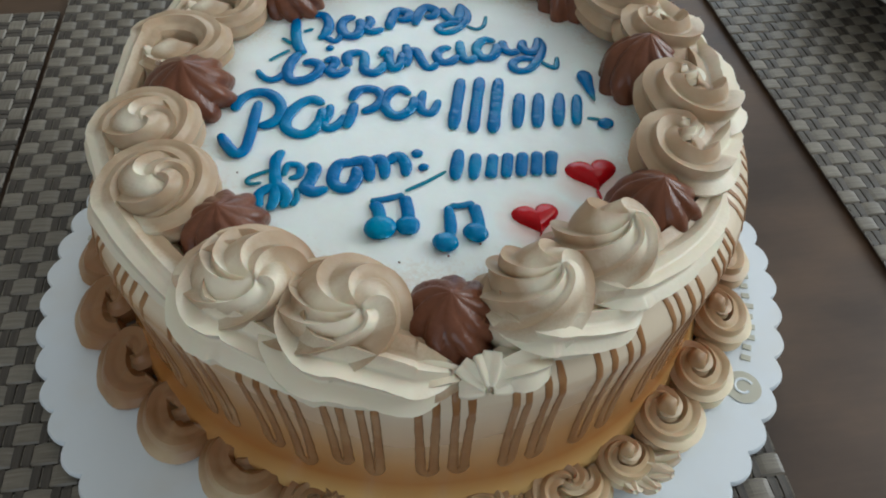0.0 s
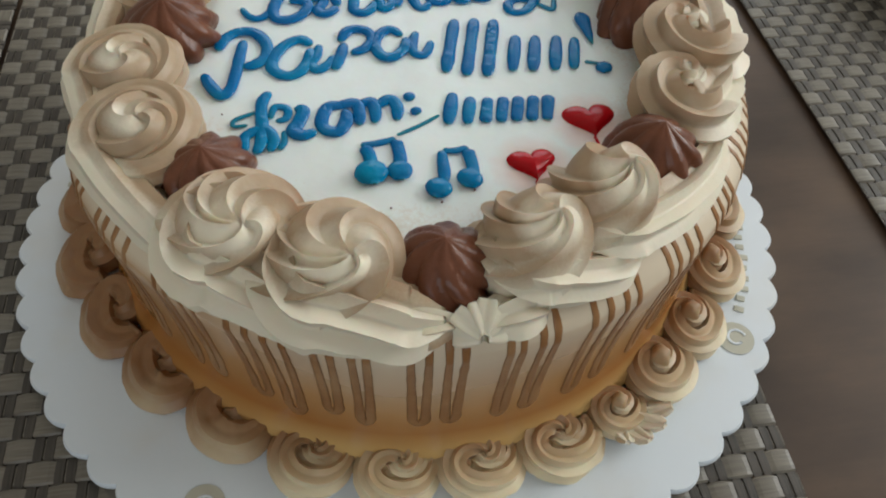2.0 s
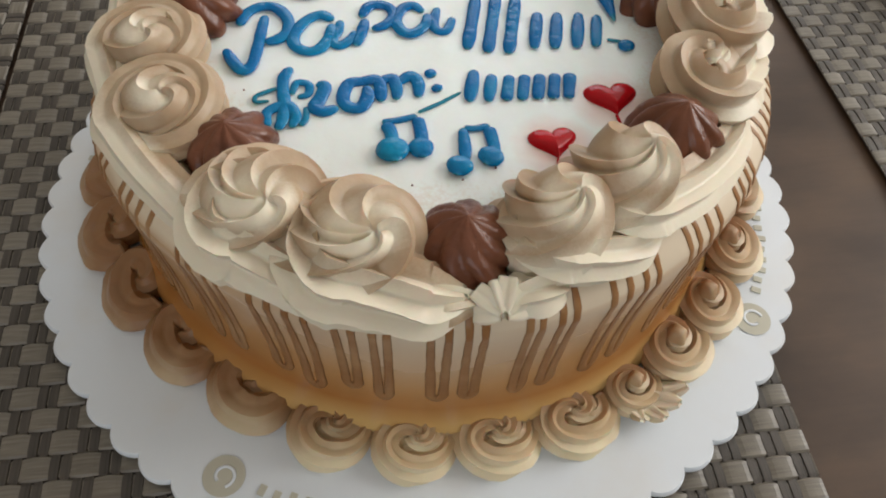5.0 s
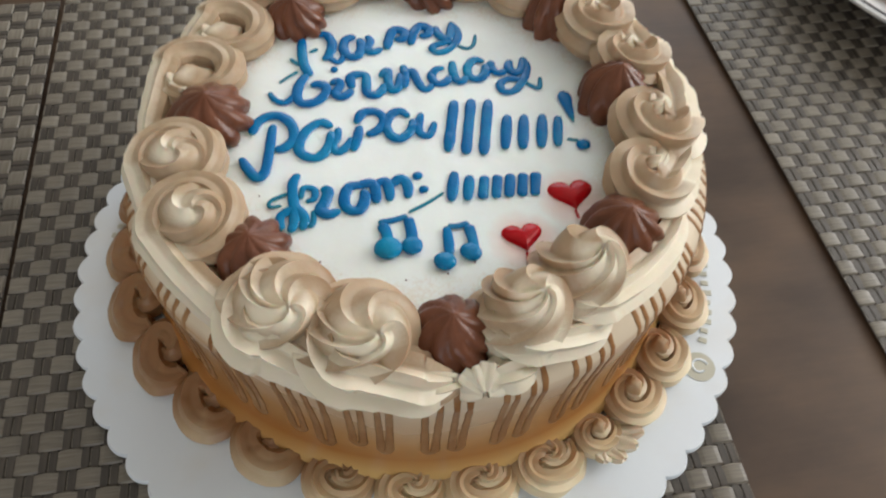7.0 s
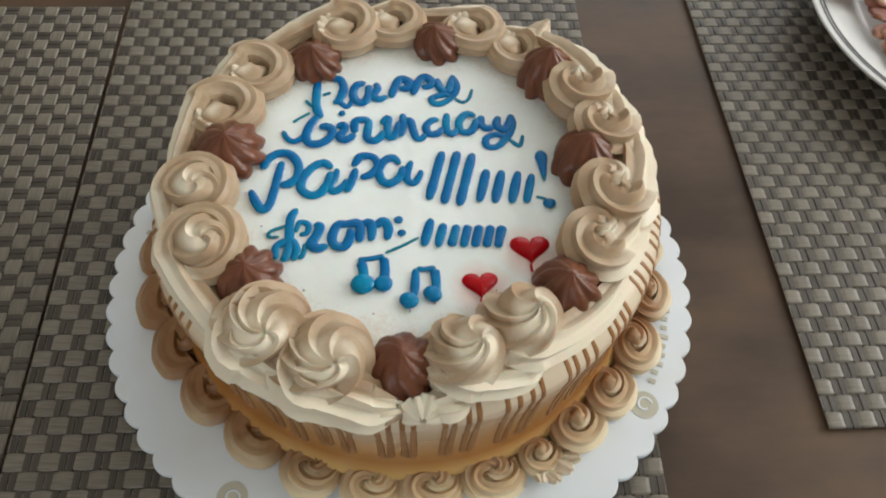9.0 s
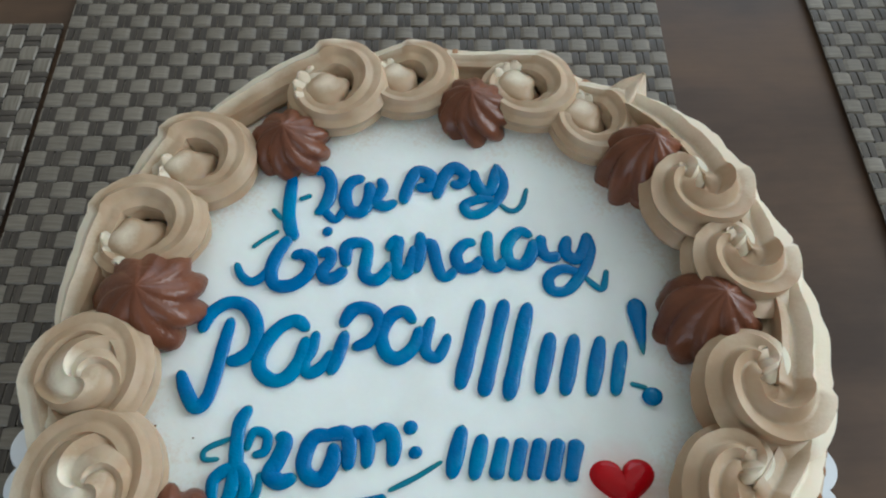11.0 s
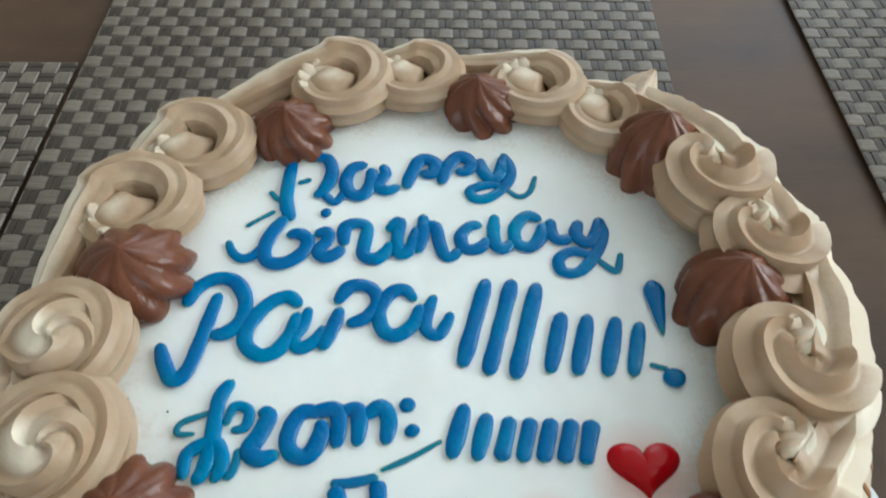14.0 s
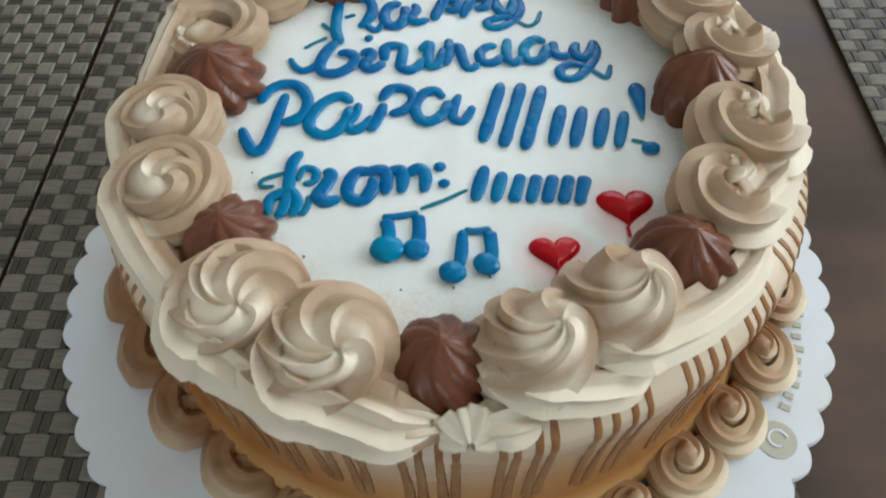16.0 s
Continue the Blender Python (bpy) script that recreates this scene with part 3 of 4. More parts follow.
def core(x, y, z, size, height, face, seed, teeth=0):
    """The middle of a swirl: a rounded knob of cream, wound like a shell, pale on top; torn into teeth on one side where teeth is given."""
    rng = random.Random(seed)
    lobes, rings = 4, 12
    per = lobes * 8
    verts, faces, uvs = [], [], []
    lean = rng.uniform(-0.2, 0.2)
    for j in range(rings):
        q = j / (rings - 1)
        for i in range(per):
            a = 2 * math.pi * i / per
            ridge = 1 - abs((lobes * (a + 1.8 * q) / math.pi) % 2 - 1)
            r = size * math.cos(q * math.pi / 2 * 0.97) ** 0.6 * (1 - 0.27 * ridge * (1 - 0.4 * q)) * (1 + 0.12 * noise.noise(Vector((math.cos(a) + seed, math.sin(a), q))))
            verts.append((x + r * math.cos(a) + lean * size * q, y + r * math.sin(a), z + height * math.sin(q * math.pi / 2)))
            uvs.append((0.72 - 0.27 * q ** 2 - 0.06 * math.cos(a - face), 0.5))
    for j in range(rings - 1):
        for i in range(per):
            m = (i + 1) % per
            faces.append((j * per + i, j * per + m, (j + 1) * per + m, (j + 1) * per + i))
    faces.append(tuple((rings - 1) * per + i for i in range(per)))
    pieces = [(verts, faces, uvs)]
    for k in range(teeth):
        a = face + 1.0 + (k - (teeth - 1) / 2) * 0.46 + rng.uniform(-0.1, 0.1)
        foot = np.array((x + 0.62 * size * math.cos(a), y + 0.62 * size * math.sin(a), z + 0.62 * height))
        tip = foot + np.array((0.22 * size * math.cos(a), 0.22 * size * math.sin(a), height * rng.uniform(0.24, 0.50)))
        path = np.array([foot + (tip - foot) * q for q in np.linspace(0, 1, 6)])
        v, f, u = sweep(path, 0.62 * size * (1 - 0.9 * np.linspace(0, 1, 6)), seg=8, up=(math.cos(a), math.sin(a), 0), squash=0.45, seed=k)
        pieces.append((v, f, [(0.45, 0.5)] * len(u)))
    return merged(*pieces)


def whorl(x, y, z, size, height, face, seed, lobes, twist, away, along, tone):
    """The heaped head of a swirl: overlapping ribbons of cream that wind up to an off-centre tip."""
    rings, step = 30, 8
    per = lobes * step
    verts, faces, uvs = [], [], []
    for j in range(rings):
        q = -0.32 + 1.32 * j / (rings - 1)
        up = max(0.0, q)
        shift = up ** 1.3 - 0.25
        mx = x + size * shift * (away * math.cos(face) - along * math.sin(face))
        my = y + size * shift * (away * math.sin(face) + along * math.cos(face))
        for i in range(per):
            t = (i % step) / step
            turn = 2 * math.pi * i / per
            # ribbons of uneven width and depth
            a = turn + 0.42 * math.sin(turn + seed) + 0.12 * math.sin(3 * turn + 2 * seed) + twist * (q + 0.32) ** 1.15 + 0.4 * seed
            lift = 1 - (0.25 + 0.09 * math.sin(5.3 * (i // step) + seed)) * t ** 0.75 * (1 - 0.2 * up)
            if i % step == 0:
                lift += 0.025 * noise.noise(Vector((i * 3.7 + seed, q * 9, 0.5)))  # torn crests
            r = size * max(0.02, math.cos(q * math.pi / 2 * 0.985)) ** 0.82 * lift * (1 + 0.07 * noise.noise(Vector((math.cos(a) + seed, math.sin(a), q))))
            h = height * (math.sin(q * math.pi / 2) if q > 0 else 0.55 * math.sin(q * math.pi / 2)) * (1 - 0.20 * t ** 0.75 * up)
            verts.append((mx + r * math.cos(a), my + r * math.sin(a), z + 0.24 * height + h))
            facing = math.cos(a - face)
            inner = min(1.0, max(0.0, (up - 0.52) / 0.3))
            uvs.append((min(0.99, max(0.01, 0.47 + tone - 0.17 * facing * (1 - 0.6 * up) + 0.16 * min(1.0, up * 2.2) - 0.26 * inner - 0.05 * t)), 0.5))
    for j in range(rings - 1):
        for i in range(per):
            m = (i + 1) % per
            faces.append((j * per + i, j * per + m, (j + 1) * per + m, (j + 1) * per + i))
    faces.append(tuple((rings - 1) * per + i for i in range(per)))
    return verts, faces, uvs, per


def rosette(name, x, y, z, face, size, lead, seed, mat, label, turns=1.1, thick=0.5, wide=0.52, close=0.12, rise=0.006, drop=0.006, tilt=0.12,
            lobes=8, spin=0.8, depth=0.32, drift=0.22, flare=-0.08, knob=0.0, flat=1.3, teeth=0, stretch=1.0, tone=0.0, begin=0.0, head=None):
    """A fat rope of ridged cream: it comes along the rim, turns inward clockwise and winds up to a torn tip on the side it came from."""
    r0, rope = math.hypot(x, y), thick * size
    out, ccw = np.array((math.cos(face), math.sin(face), 0.0)), np.array((-math.sin(face), math.cos(face), 0.0))
    pts, rad, late = [], [], []
    n = 22 if lead > 0 else 0
    for i in range(n):
        s = 1 - i / n
        rr = r0 + size * (wide + flare * math.sin(math.pi * min(1.0, s * 1.6) / 2))
        a = face + lead * s / r0
        pts.append((rr * math.cos(a), rr * math.sin(a), z + rope * 0.72 - drop * min(1.0, s * 1.5) - tilt * wide * size))
        rad.append(rope * (0.30 + 0.62 * math.sin(min(1.0, (1 - s) * 2.6 + 0.05) * math.pi / 2)))
        late.append(0.0)
    m = 58
    for i in range(m):
        s = i / (m - 1)
        phi = begin - s * turns * 2 * math.pi
        rho = size * (wide + (close - wide) * s ** 1.2) * (1 + 0.05 * math.sin(2 * phi + seed))
        c = np.array((x, y, 0.0)) + drift * size * s * s * (3 - 2 * s) * ccw
        p = c + rho * (math.cos(phi) * out + math.sin(phi) * stretch * ccw)
        start = 1.0 if lead > 0 or s > 0.14 else 0.5 + 0.5 * s / 0.14
        pts.append((p[0], p[1], z + rope * 0.72 * (1 - 0.25 * s) + rise * s - tilt * rho * math.cos(phi)))
        rad.append(rope * (1.0 - 0.46 * s ** 1.1) * start)
        late.append(s)
    # the rope is pressed into the middle and torn off
    last, back = np.array(pts[-1]), np.array(pts[-1]) - np.array(pts[-3])
    for i in range(1, 7):
        q = i / 6
        pts.append(tuple(last + back * (1.6 * q) - np.array((0, 0, 0.42 * size * q * q))))
        rad.append(rope * 0.54 * (1 - 0.35 * q))
        late.append(1.0 + q)
    pts = np.array(pts)
    roll = np.r_[np.linspace(-0.4, 0, n) if n else [], np.linspace(0, spin, len(pts) - n)]
    deep = np.array([depth * (1 - 0.35 * max(0.0, q - 0.9)) for q in late])
    v, f, u = sweep(pts, rad, lobes=lobes, depth=deep, twist=-roll, wob=0.05 if head else 0.10, seed=seed * 3.1)
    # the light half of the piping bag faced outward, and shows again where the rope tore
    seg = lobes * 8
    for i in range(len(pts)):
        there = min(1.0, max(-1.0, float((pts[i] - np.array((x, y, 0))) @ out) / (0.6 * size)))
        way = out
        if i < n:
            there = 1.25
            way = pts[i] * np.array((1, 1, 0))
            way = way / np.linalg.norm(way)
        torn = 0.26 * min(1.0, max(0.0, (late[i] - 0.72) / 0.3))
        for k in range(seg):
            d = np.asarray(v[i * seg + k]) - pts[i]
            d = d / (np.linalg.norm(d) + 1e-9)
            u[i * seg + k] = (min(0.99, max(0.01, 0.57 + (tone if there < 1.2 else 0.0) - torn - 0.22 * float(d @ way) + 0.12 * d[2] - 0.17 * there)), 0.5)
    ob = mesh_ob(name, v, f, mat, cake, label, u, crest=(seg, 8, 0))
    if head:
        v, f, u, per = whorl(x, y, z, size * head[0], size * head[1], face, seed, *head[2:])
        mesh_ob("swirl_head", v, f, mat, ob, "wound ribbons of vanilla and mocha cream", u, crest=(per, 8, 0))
    if knob:
        mid = np.array((x, y, 0.0)) + (0.26 if lead > 0 else 0.6 * drift) * size * ccw
        b = core(mid[0], mid[1], z + 0.05 * rope, size * knob, flat * rope + rise, face, seed, teeth)
        mesh_ob("torn_tip", b[0], b[1], mat, ob, "torn vanilla tip", b[2])
    return ob


# rosettes of the border: angle and radius (mm) round the cake, how far the rope's start trails along the rim, size of the head
RING = [(-163.0, 84.0, 26, 20.5), (-145.0, 86, 46, 21), (166.0, 84, 34, 20.5), (148.0, 86, 28, 19.5), (116.2, 88, 46, 20), (101.0, 88, 24, 17.5), (76.5, 90, 34, 18),
        (61.5, 89, 26, 17), (35.5, 87, 44, 21), (20.5, 87.5, 28, 19.5), (-3.0, 85.5, 46, 21), (-20.0, 84.5, 30, 19.5), (-51.5, 87, 50, 18.5), (-67.0, 89.5, 26, 17.5),
        (-98.6, 93.4, 27, 20.6), (-114.6, 91.4, 28, 20.1)]
for k, (deg, mm, lead, wide) in enumerate(RING):
    a, r = radians(deg), mm / 1000
    if -70 < deg < -40:
        kind = dict(rise=0.0, lobes=9, turns=0.60, close=0.34, thick=0.52, wide=0.52, spin=1.6, depth=0.30, drift=0.0, flare=0.06, tone=-0.04, head=(0.94, 0.94, 6, 2.4, 0.06, 0.44, 0.02))
    elif -40 < deg < 45:
        kind = dict(rise=0.0060, lobes=9, turns=0.98, close=0.03, drift=0.26, thick=0.57, wide=0.45, spin=1.5, depth=0.32, tone=0.05, flare=0.14)
    elif -120 < deg < -90:
        kind = dict(rise=0.0, lobes=9, turns=0.62, close=0.36, thick=0.58, wide=0.54, spin=1.6, depth=0.36, drift=0.0, tone=-0.04, head=(0.98, 0.84, 6, 2.5, 0.26, 0.46, 0.02))
    elif deg < -130:
        kind = dict(rise=0.0010, lobes=8, turns=1.0, thick=0.39, close=0.50, wide=0.60, spin=1.0, drift=0.12, depth=0.16, tone=0.05, head=(0.72, 0.64, 3, 4.2, 0.0, 0.30, 0.09))
    else:
        kind = dict(rise=0.0005, lobes=8, turns=0.94, thick=0.37, wide=0.60, close=0.50, drift=0.12, spin=0.9, depth=0.17, tone=0.12, tilt=0.02, knob=0.52, flat=1.16, teeth=4)
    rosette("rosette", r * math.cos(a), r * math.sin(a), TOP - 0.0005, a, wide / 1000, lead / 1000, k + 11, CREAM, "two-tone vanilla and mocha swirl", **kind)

# a pulled-out peak of cream where one swirl was torn off at the rim
path = smooth_path([(0.0510, 0.0885, TOP + 0.003), (0.0535, 0.0920, TOP + 0.006), (0.0552, 0.0945, TOP + 0.0080), (0.0563, 0.0962, TOP + 0.0100)], 5)
v, f, u = sweep(path, 0.0085 * (1 - 0.93 * np.linspace(0, 1, len(path)) ** 0.8), lobes=5, depth=0.3, up=(1, 0, 0), wob=0.2, seed=8)
mesh_ob("cream_peak", v, f, CREAM, cake, "pulled-out peak of mocha cream", [(0.5, 0.5)] * len(u))


def shell_bead(a0, a1, r, z, wide, seed, mat, label, lobes=7):
    """A short piped shell along the rim, swelling and then drawn out to a point."""
    s = np.linspace(0, 1, 18)
    a = np.radians(a0 + (a1 - a0) * s)
    pts = np.c_[r * np.cos(a), r * np.sin(a), z + wide * 0.35 * np.sin(np.pi * s)]
    rad = wide * (0.12 + 0.88 * np.sin(np.pi * np.clip(s * 0.96 + 0.04, 0, 1) ** 0.75))
    v, f, u = sweep(pts, rad, lobes=lobes, depth=0.4, twist=0.5, wob=0.12, seed=seed)
    mesh_ob("cream_bead", v, f, mat, cake, label, u, crest=(lobes * 8, 8, 0))


# where the border closes at the front: two short shells whose ridges are pinched together in a star
for k, (a0, a1, r, wide) in enumerate(((-91, -79, 0.1035, 0.0076), (-68, -79, 0.1035, 0.0070))):
    shell_bead(a0, a1, r, TOP - 0.0025, wide, 70 + k, CREAM, "small vanilla cream shell")
for k, (turn, long) in enumerate(((25, 9), (62, 8), (105, 7), (150, 9), (200, 9), (335, 9))):
    a, t = radians(-77.5), radians(turn)
    side, out = Vector((-math.sin(a), math.cos(a), 0)), Vector((math.cos(a), math.sin(a), 0))
    mid = out * 0.1085 + Vector((0, 0, TOP))
    way = side * math.cos(t) + (Vector((0, 0, 0.75)) - out * 0.65) * math.sin(t)
    path = smooth_path([mid + way * (long / 1000 * 0.72 * q) - out * (0.0045 * q) for q in (0.05, 0.4, 0.75, 1.0)], 5)
    v, f, u = sweep(path, 0.0036 * np.array([0.3 + 0.7 * math.sin(math.pi * min(1, 0.1 + 0.6 * q)) for q in np.linspace(0, 1, len(path))]), lobes=4, depth=0.4, up=tuple(out), seed=k)
    mesh_ob("cream_fold", v, f, CREAM, cake, "pinched fold of vanilla cream", [(0.25, 0.5)] * len(u))


def chocolate_star(deg, mm, size, height, seed, lift=0.0):
    rng = random.Random(seed)
    seg, rings, lobes = 90, 14, 9
    verts, faces = [], []
    tw = rng.uniform(0.35, 0.8)
    cx, cy = mm / 1000 * math.cos(radians(deg)), mm / 1000 * math.sin(radians(deg))
    lx, ly = rng.uniform(-0.002, 0.002), rng.uniform(-0.002, 0.002)
    for j in range(rings):
        s = j / (rings - 1)
        r = size * (0.93 + 0.3 * s - 1.23 * s ** 2.1) + 0.0003
        z = TOP - 0.0015 + (height + lift) * s ** 0.85
        for i in range(seg):
            a = 2 * math.pi * i / seg
            ridge = abs(math.cos(lobes * (a + tw * s * 1.5) / 2)) ** 0.8
            k = 1 - 0.25 * (1 - ridge) * (1 - 0.4 * s)
            k *= 1 + 0.11 * noise.noise(Vector((math.cos(a) * 1.5 + seed, math.sin(a) * 1.5, s * 2))) + 0.03 * noise.noise(Vector((math.cos(a) * 6 + seed, math.sin(a) * 6, s * 7)))
            verts.append((cx + lx * s + r * k * math.cos(a), cy + ly * s + r * k * math.sin(a), z))
    for j in range(rings - 1):
        for i in range(seg):
            n = (i + 1) % seg
            faces.append((j * seg + i, j * seg + n, (j + 1) * seg + n, (j + 1) * seg + i))
    faces.append(tuple((rings - 1) * seg + i for i in range(seg)))
    mesh_ob("chocolate_star", verts, faces, CHOC, cake, "glossy milk-chocolate icing star")


for k, (deg, mm, size) in enumerate([(-180.0, 75.0, 16.5), (130.1, 76, 13.0), (86.0, 80, 13.0), (48.5, 86.0, 14.0), (12.2, 78.5, 15.5), (-34.0, 85.5, 14.5), (-81.0, 89.5, 14.2), (-130.0, 78, 14.5)]):
    chocolate_star(deg, mm, size / 1000, 0.0145, k + 40, {48.5: 0.009, 12.2: 0.006, -180.0: 0.003, -34.0: 0.006, -81.0: 0.002}.get(deg, 0.0))

# a dab of white icing smeared over one of the stars
a = radians(-180.0)
path = smooth_path([(0.0745 * math.cos(a) + dx, 0.0745 * math.sin(a) + dy, TOP + 0.0105 + dz) for dx, dy, dz in ((-0.0065, -0.004, -0.001), (-0.003, -0.0070, -0.001), (0.001, -0.0078, -0.0015), (0.004, -0.0072, -0.002))], 5)
v, f, u = sweep(path, round_ends(len(path), 0.0017, 0.013), seg=10, squash=0.8, wob=0.6, seed=5)
mesh_ob("icing_dab", v, f, ICING, cake, "smear of white icing")

# shells of buttercream round the foot of the cake: angle, distance of the middle (mm), size
FOOT = [(-176, 117, 14.6), (-162.5, 115, 14.8), (-149, 110.5, 14.8), (-134.5, 107, 14.4), (-118.5, 105.5, 14.2), (-103, 107.5, 13.6), (-89, 108.8, 13.0), (-75.5, 109.2, 13.4),
        (-62, 111, 13.8), (-50.5, 113.5, 10.5), (-39.5, 112.5, 14.0), (-28, 114, 14.4), (-14.5, 116.5, 14.8), (-0.5, 119, 14.8)]
FOOT += [(12.5 + 13.2 * k, 119.5 + (k * 7 % 3) * 0.6, 13.6) for k in range(13)]
for k, (deg, mm, wide) in enumerate(FOOT):
    a, r = radians(deg), mm / 1000
    if -60 < deg < 30:
        kind = dict(turns=1.4, rise=0.0085, thick=0.42, wide=0.58, close=0.02, drift=0.0, tilt=0.25, lobes=8, spin=1.4, knob=0.30)
    elif -110 < deg <= -60:
        kind = dict(turns=1.35, rise=0.0040, thick=0.48, wide=0.56, close=0.05, drift=0.05, tilt=0.22, lobes=10, spin=2.4, depth=0.28)
    else:
        kind = dict(turns=1.1, rise=0.0015, thick=0.55, wide=0.52, close=0.12, drift=-0.10, tilt=0.34, lobes=7, spin=0.8, depth=0.17)
    rosette("shell", (r + 0.0015) * math.cos(a), (r + 0.0015) * math.sin(a), BASE - (0.0015 if deg > -58 else 0.0035), a, wide * 1.17 / 1000, 0.0, 60 + k, SHELL_CREAM, "vanilla shell with caramel stain and painted shade", stretch=1.22 if deg > -112 else 1.26, begin=math.pi * 0.6, **kind)

# torn flakes of vanilla cream that stand against the shells
for k, (deg, mm, turn, long, wide) in enumerate(((-52, 122, -90, 5.5, 3.0), (-50.5, 123, -55, 7, 3.2), (-48.5, 122, -30, 8, 3.6), (-46.5, 123, 5, 6.5, 3.0))):
    x, y, t = mm / 1000 * math.cos(radians(deg)), mm / 1000 * math.sin(radians(deg)), radians(turn)
    path = smooth_path([(x + math.cos(t) * long / 1000 * q, y + math.sin(t) * long / 1000 * q, BASE + 0.003 + 0.005 * q ** 1.4) for q in (0, 0.35, 0.7, 1.0)], 5)
    v, f, u = sweep(path, 1.25 * wide / 1000 * (1 - 0.6 * np.linspace(0, 1, len(path)) ** 2.5), lobes=5, depth=0.5, squash=0.55, wob=0.35, seed=k)
    mesh_ob("cream_flake", v, f, CREAM, cake, "torn flake of vanilla cream", [(0.25 + 0.3 * (q[0] > 0.8), 0.5) for q in u])

# brown crumbs that fell on the icing beside the border
for k in range(11):
    rng = random.Random(700 + k)
    a, r = radians(rng.choice((-112, -98, -70, -52, -150)) + rng.uniform(-9, 9)), rng.uniform(0.062, 0.074)
    bm = bmesh.new()
    bmesh.ops.create_icosphere(bm, subdivisions=1, radius=rng.uniform(0.0003, 0.0005), matrix=Matrix.Translation((r * math.cos(a), r * math.sin(a), TOP + 0.0002)))
    part("crumb", bm, CHOC, cake)

# ---- the piped greeting ----


def bead(width, text):
    pts = [tuple(float(c) / 1000 for c in p.split(",")) for p in text.split()]
    width, narrow = width if isinstance(width, tuple) else (width, width)
    r = width / 2000
    path = smooth_path(pts, 6)
    z = np.array([TOP + 0.22 * r + 0.0002] * len(path))
    path = np.c_[path, z]
    length = np.linalg.norm(np.diff(path, axis=0), axis=1).sum()
    n = max(10, int(length / 0.0005))
    d = np.r_[0, np.cumsum(np.linalg.norm(np.diff(path, axis=0), axis=1))]
    if length < 2 * r:
        mid, way = (path[0] + path[-1]) / 2, (path[-1] - path[0]) / (length + 1e-9)
        path = np.array([mid + way * (t - 0.5) * 2.2 * r for t in np.linspace(0, 1, n)])
        length = 2.2 * r
    else:
        path = np.array([[np.interp(s, d, path[:, c]) for c in range(3)] for s in np.linspace(0, length, n)])
    ripple = np.array([0.13 * noise.noise(Vector((p[0] * 170, p[1] * 170, width))) + 0.035 * noise.noise(Vector((p[0] * 620, p[1] * 620, width))) for p in path])
    rad = 1.08 * round_ends(n, r * 1.1, length) * (1 + ripple) * np.linspace(1.0, narrow / width, n)
    if length > 0.012:
        # the gel starts and stops thin
        s = np.linspace(0, length, n)
        rad = rad * (0.70 + 0.30 * np.minimum(1, np.minimum(s, length - s) / 0.0045))
    v, f, u = sweep(path, rad, seg=16, squash=0.42)
    return v, f, [(float(np.clip(rad[min(n - 1, i // 16)] / 0.0022, 0.0, 1.0)), 0.5) for i in range(len(u))]


def piped(name, label, *strokes, mat=BLUE):
    v, f, u = merged(*[bead(w, text) for w, text in strokes])
    mesh_ob(name, v, f, mat, cake, label, u)


piped("letter", "blue gel letter H", (3.4, "-46.6,47.7 -45.6,39.3 -43.8,31.3 -40.5,25.3"), (3.4, "-40.4,49.3 -37.4,50.5 -34.6,46.7 -34.1,41.5 -35.2,37.2 -37.0,35.0"), (1.4, "-42.9,39.4 -39.4,41.6"), (2.2, "-34.8,36.9 -30.8,34.1 -29.2,36.8 -28.6,40.2"), (1.3, "-49.9,35.2 -46.8,32.6 -44.1,31.3"))
piped("letter", "blue gel letter a", (3.4, "-24.7,50.0 -28.7,47.8 -29.4,42.4 -27.1,38.1 -23.4,38.2 -22.1,43.7 -23.5,48.8"), (3.2, "-20.6,50.7 -18.8,47.2 -20.2,42.2 -16.8,41.0 -13.7,43.4"))
piped("letter", "blue gel letter p", (3.5, "-11.9,42.3 -11.4,48.6 -9.5,54.8 -5.2,53.6 -5.4,49.7 -9.3,49.0"))
piped("letter", "blue gel letter p", (3.5, "-2.3,45.6 -1.7,52.4 1.2,57.8 5.2,55.6 4.0,52.1 0.8,51.9"))
piped("letter", "blue gel letter y", (3.3, "7.3,58.0 8.7,53.4 11.6,50.4 13.8,52.4 14.1,60.3"), (2.8, "13.5,61.2 17.0,54.9 15.9,48.0 11.7,42.9 7.9,42.2 6.6,45.3 11.9,48.2 16.0,47.5"), (1.6, "16.0,47.5 20.3,45.1 23.2,47.5 24.2,54.0"))
piped("letter", "blue gel letter B", (2.4, "-55.5,15.9 -52.9,12.1 -49.5,10.6 -46.4,13.3 -44.8,18.7 -43.2,24.8"), (1.2, "-52.4,21.3 -49.5,24.7 -46.0,28.2"), (3.4, "-42.2,26.8 -44.5,20.5 -44.9,14.5 -42.7,10.7 -38.2,11.1 -34.6,15.0 -34.2,19.5 -37.4,21.3 -40.5,20.0"))
piped("letter", "blue gel letter i", (3.4, "-33.1,21.4 -30.1,23.2 -29.0,20.4 -30.5,16.7 -28.5,14.7 -25.8,16.2 -24.1,19.1"), (2.8, "-32.2,29.9 -31.7,29.8"))
piped("letter", "blue gel letter r", (3.2, "-24.1,19.1 -25.4,25.2 -22.8,27.5 -19.5,26.8 -18.9,21.7 -18.4,17.5 -15.1,16.3 -12.6,19.1 -11.8,23.0"))
piped("letter", "blue gel letter t", (3.2, "-13.9,26.1 -11.2,30.1 -10.5,24.1 -8.8,19.3 -6.2,21.8 -5.9,29.3"))
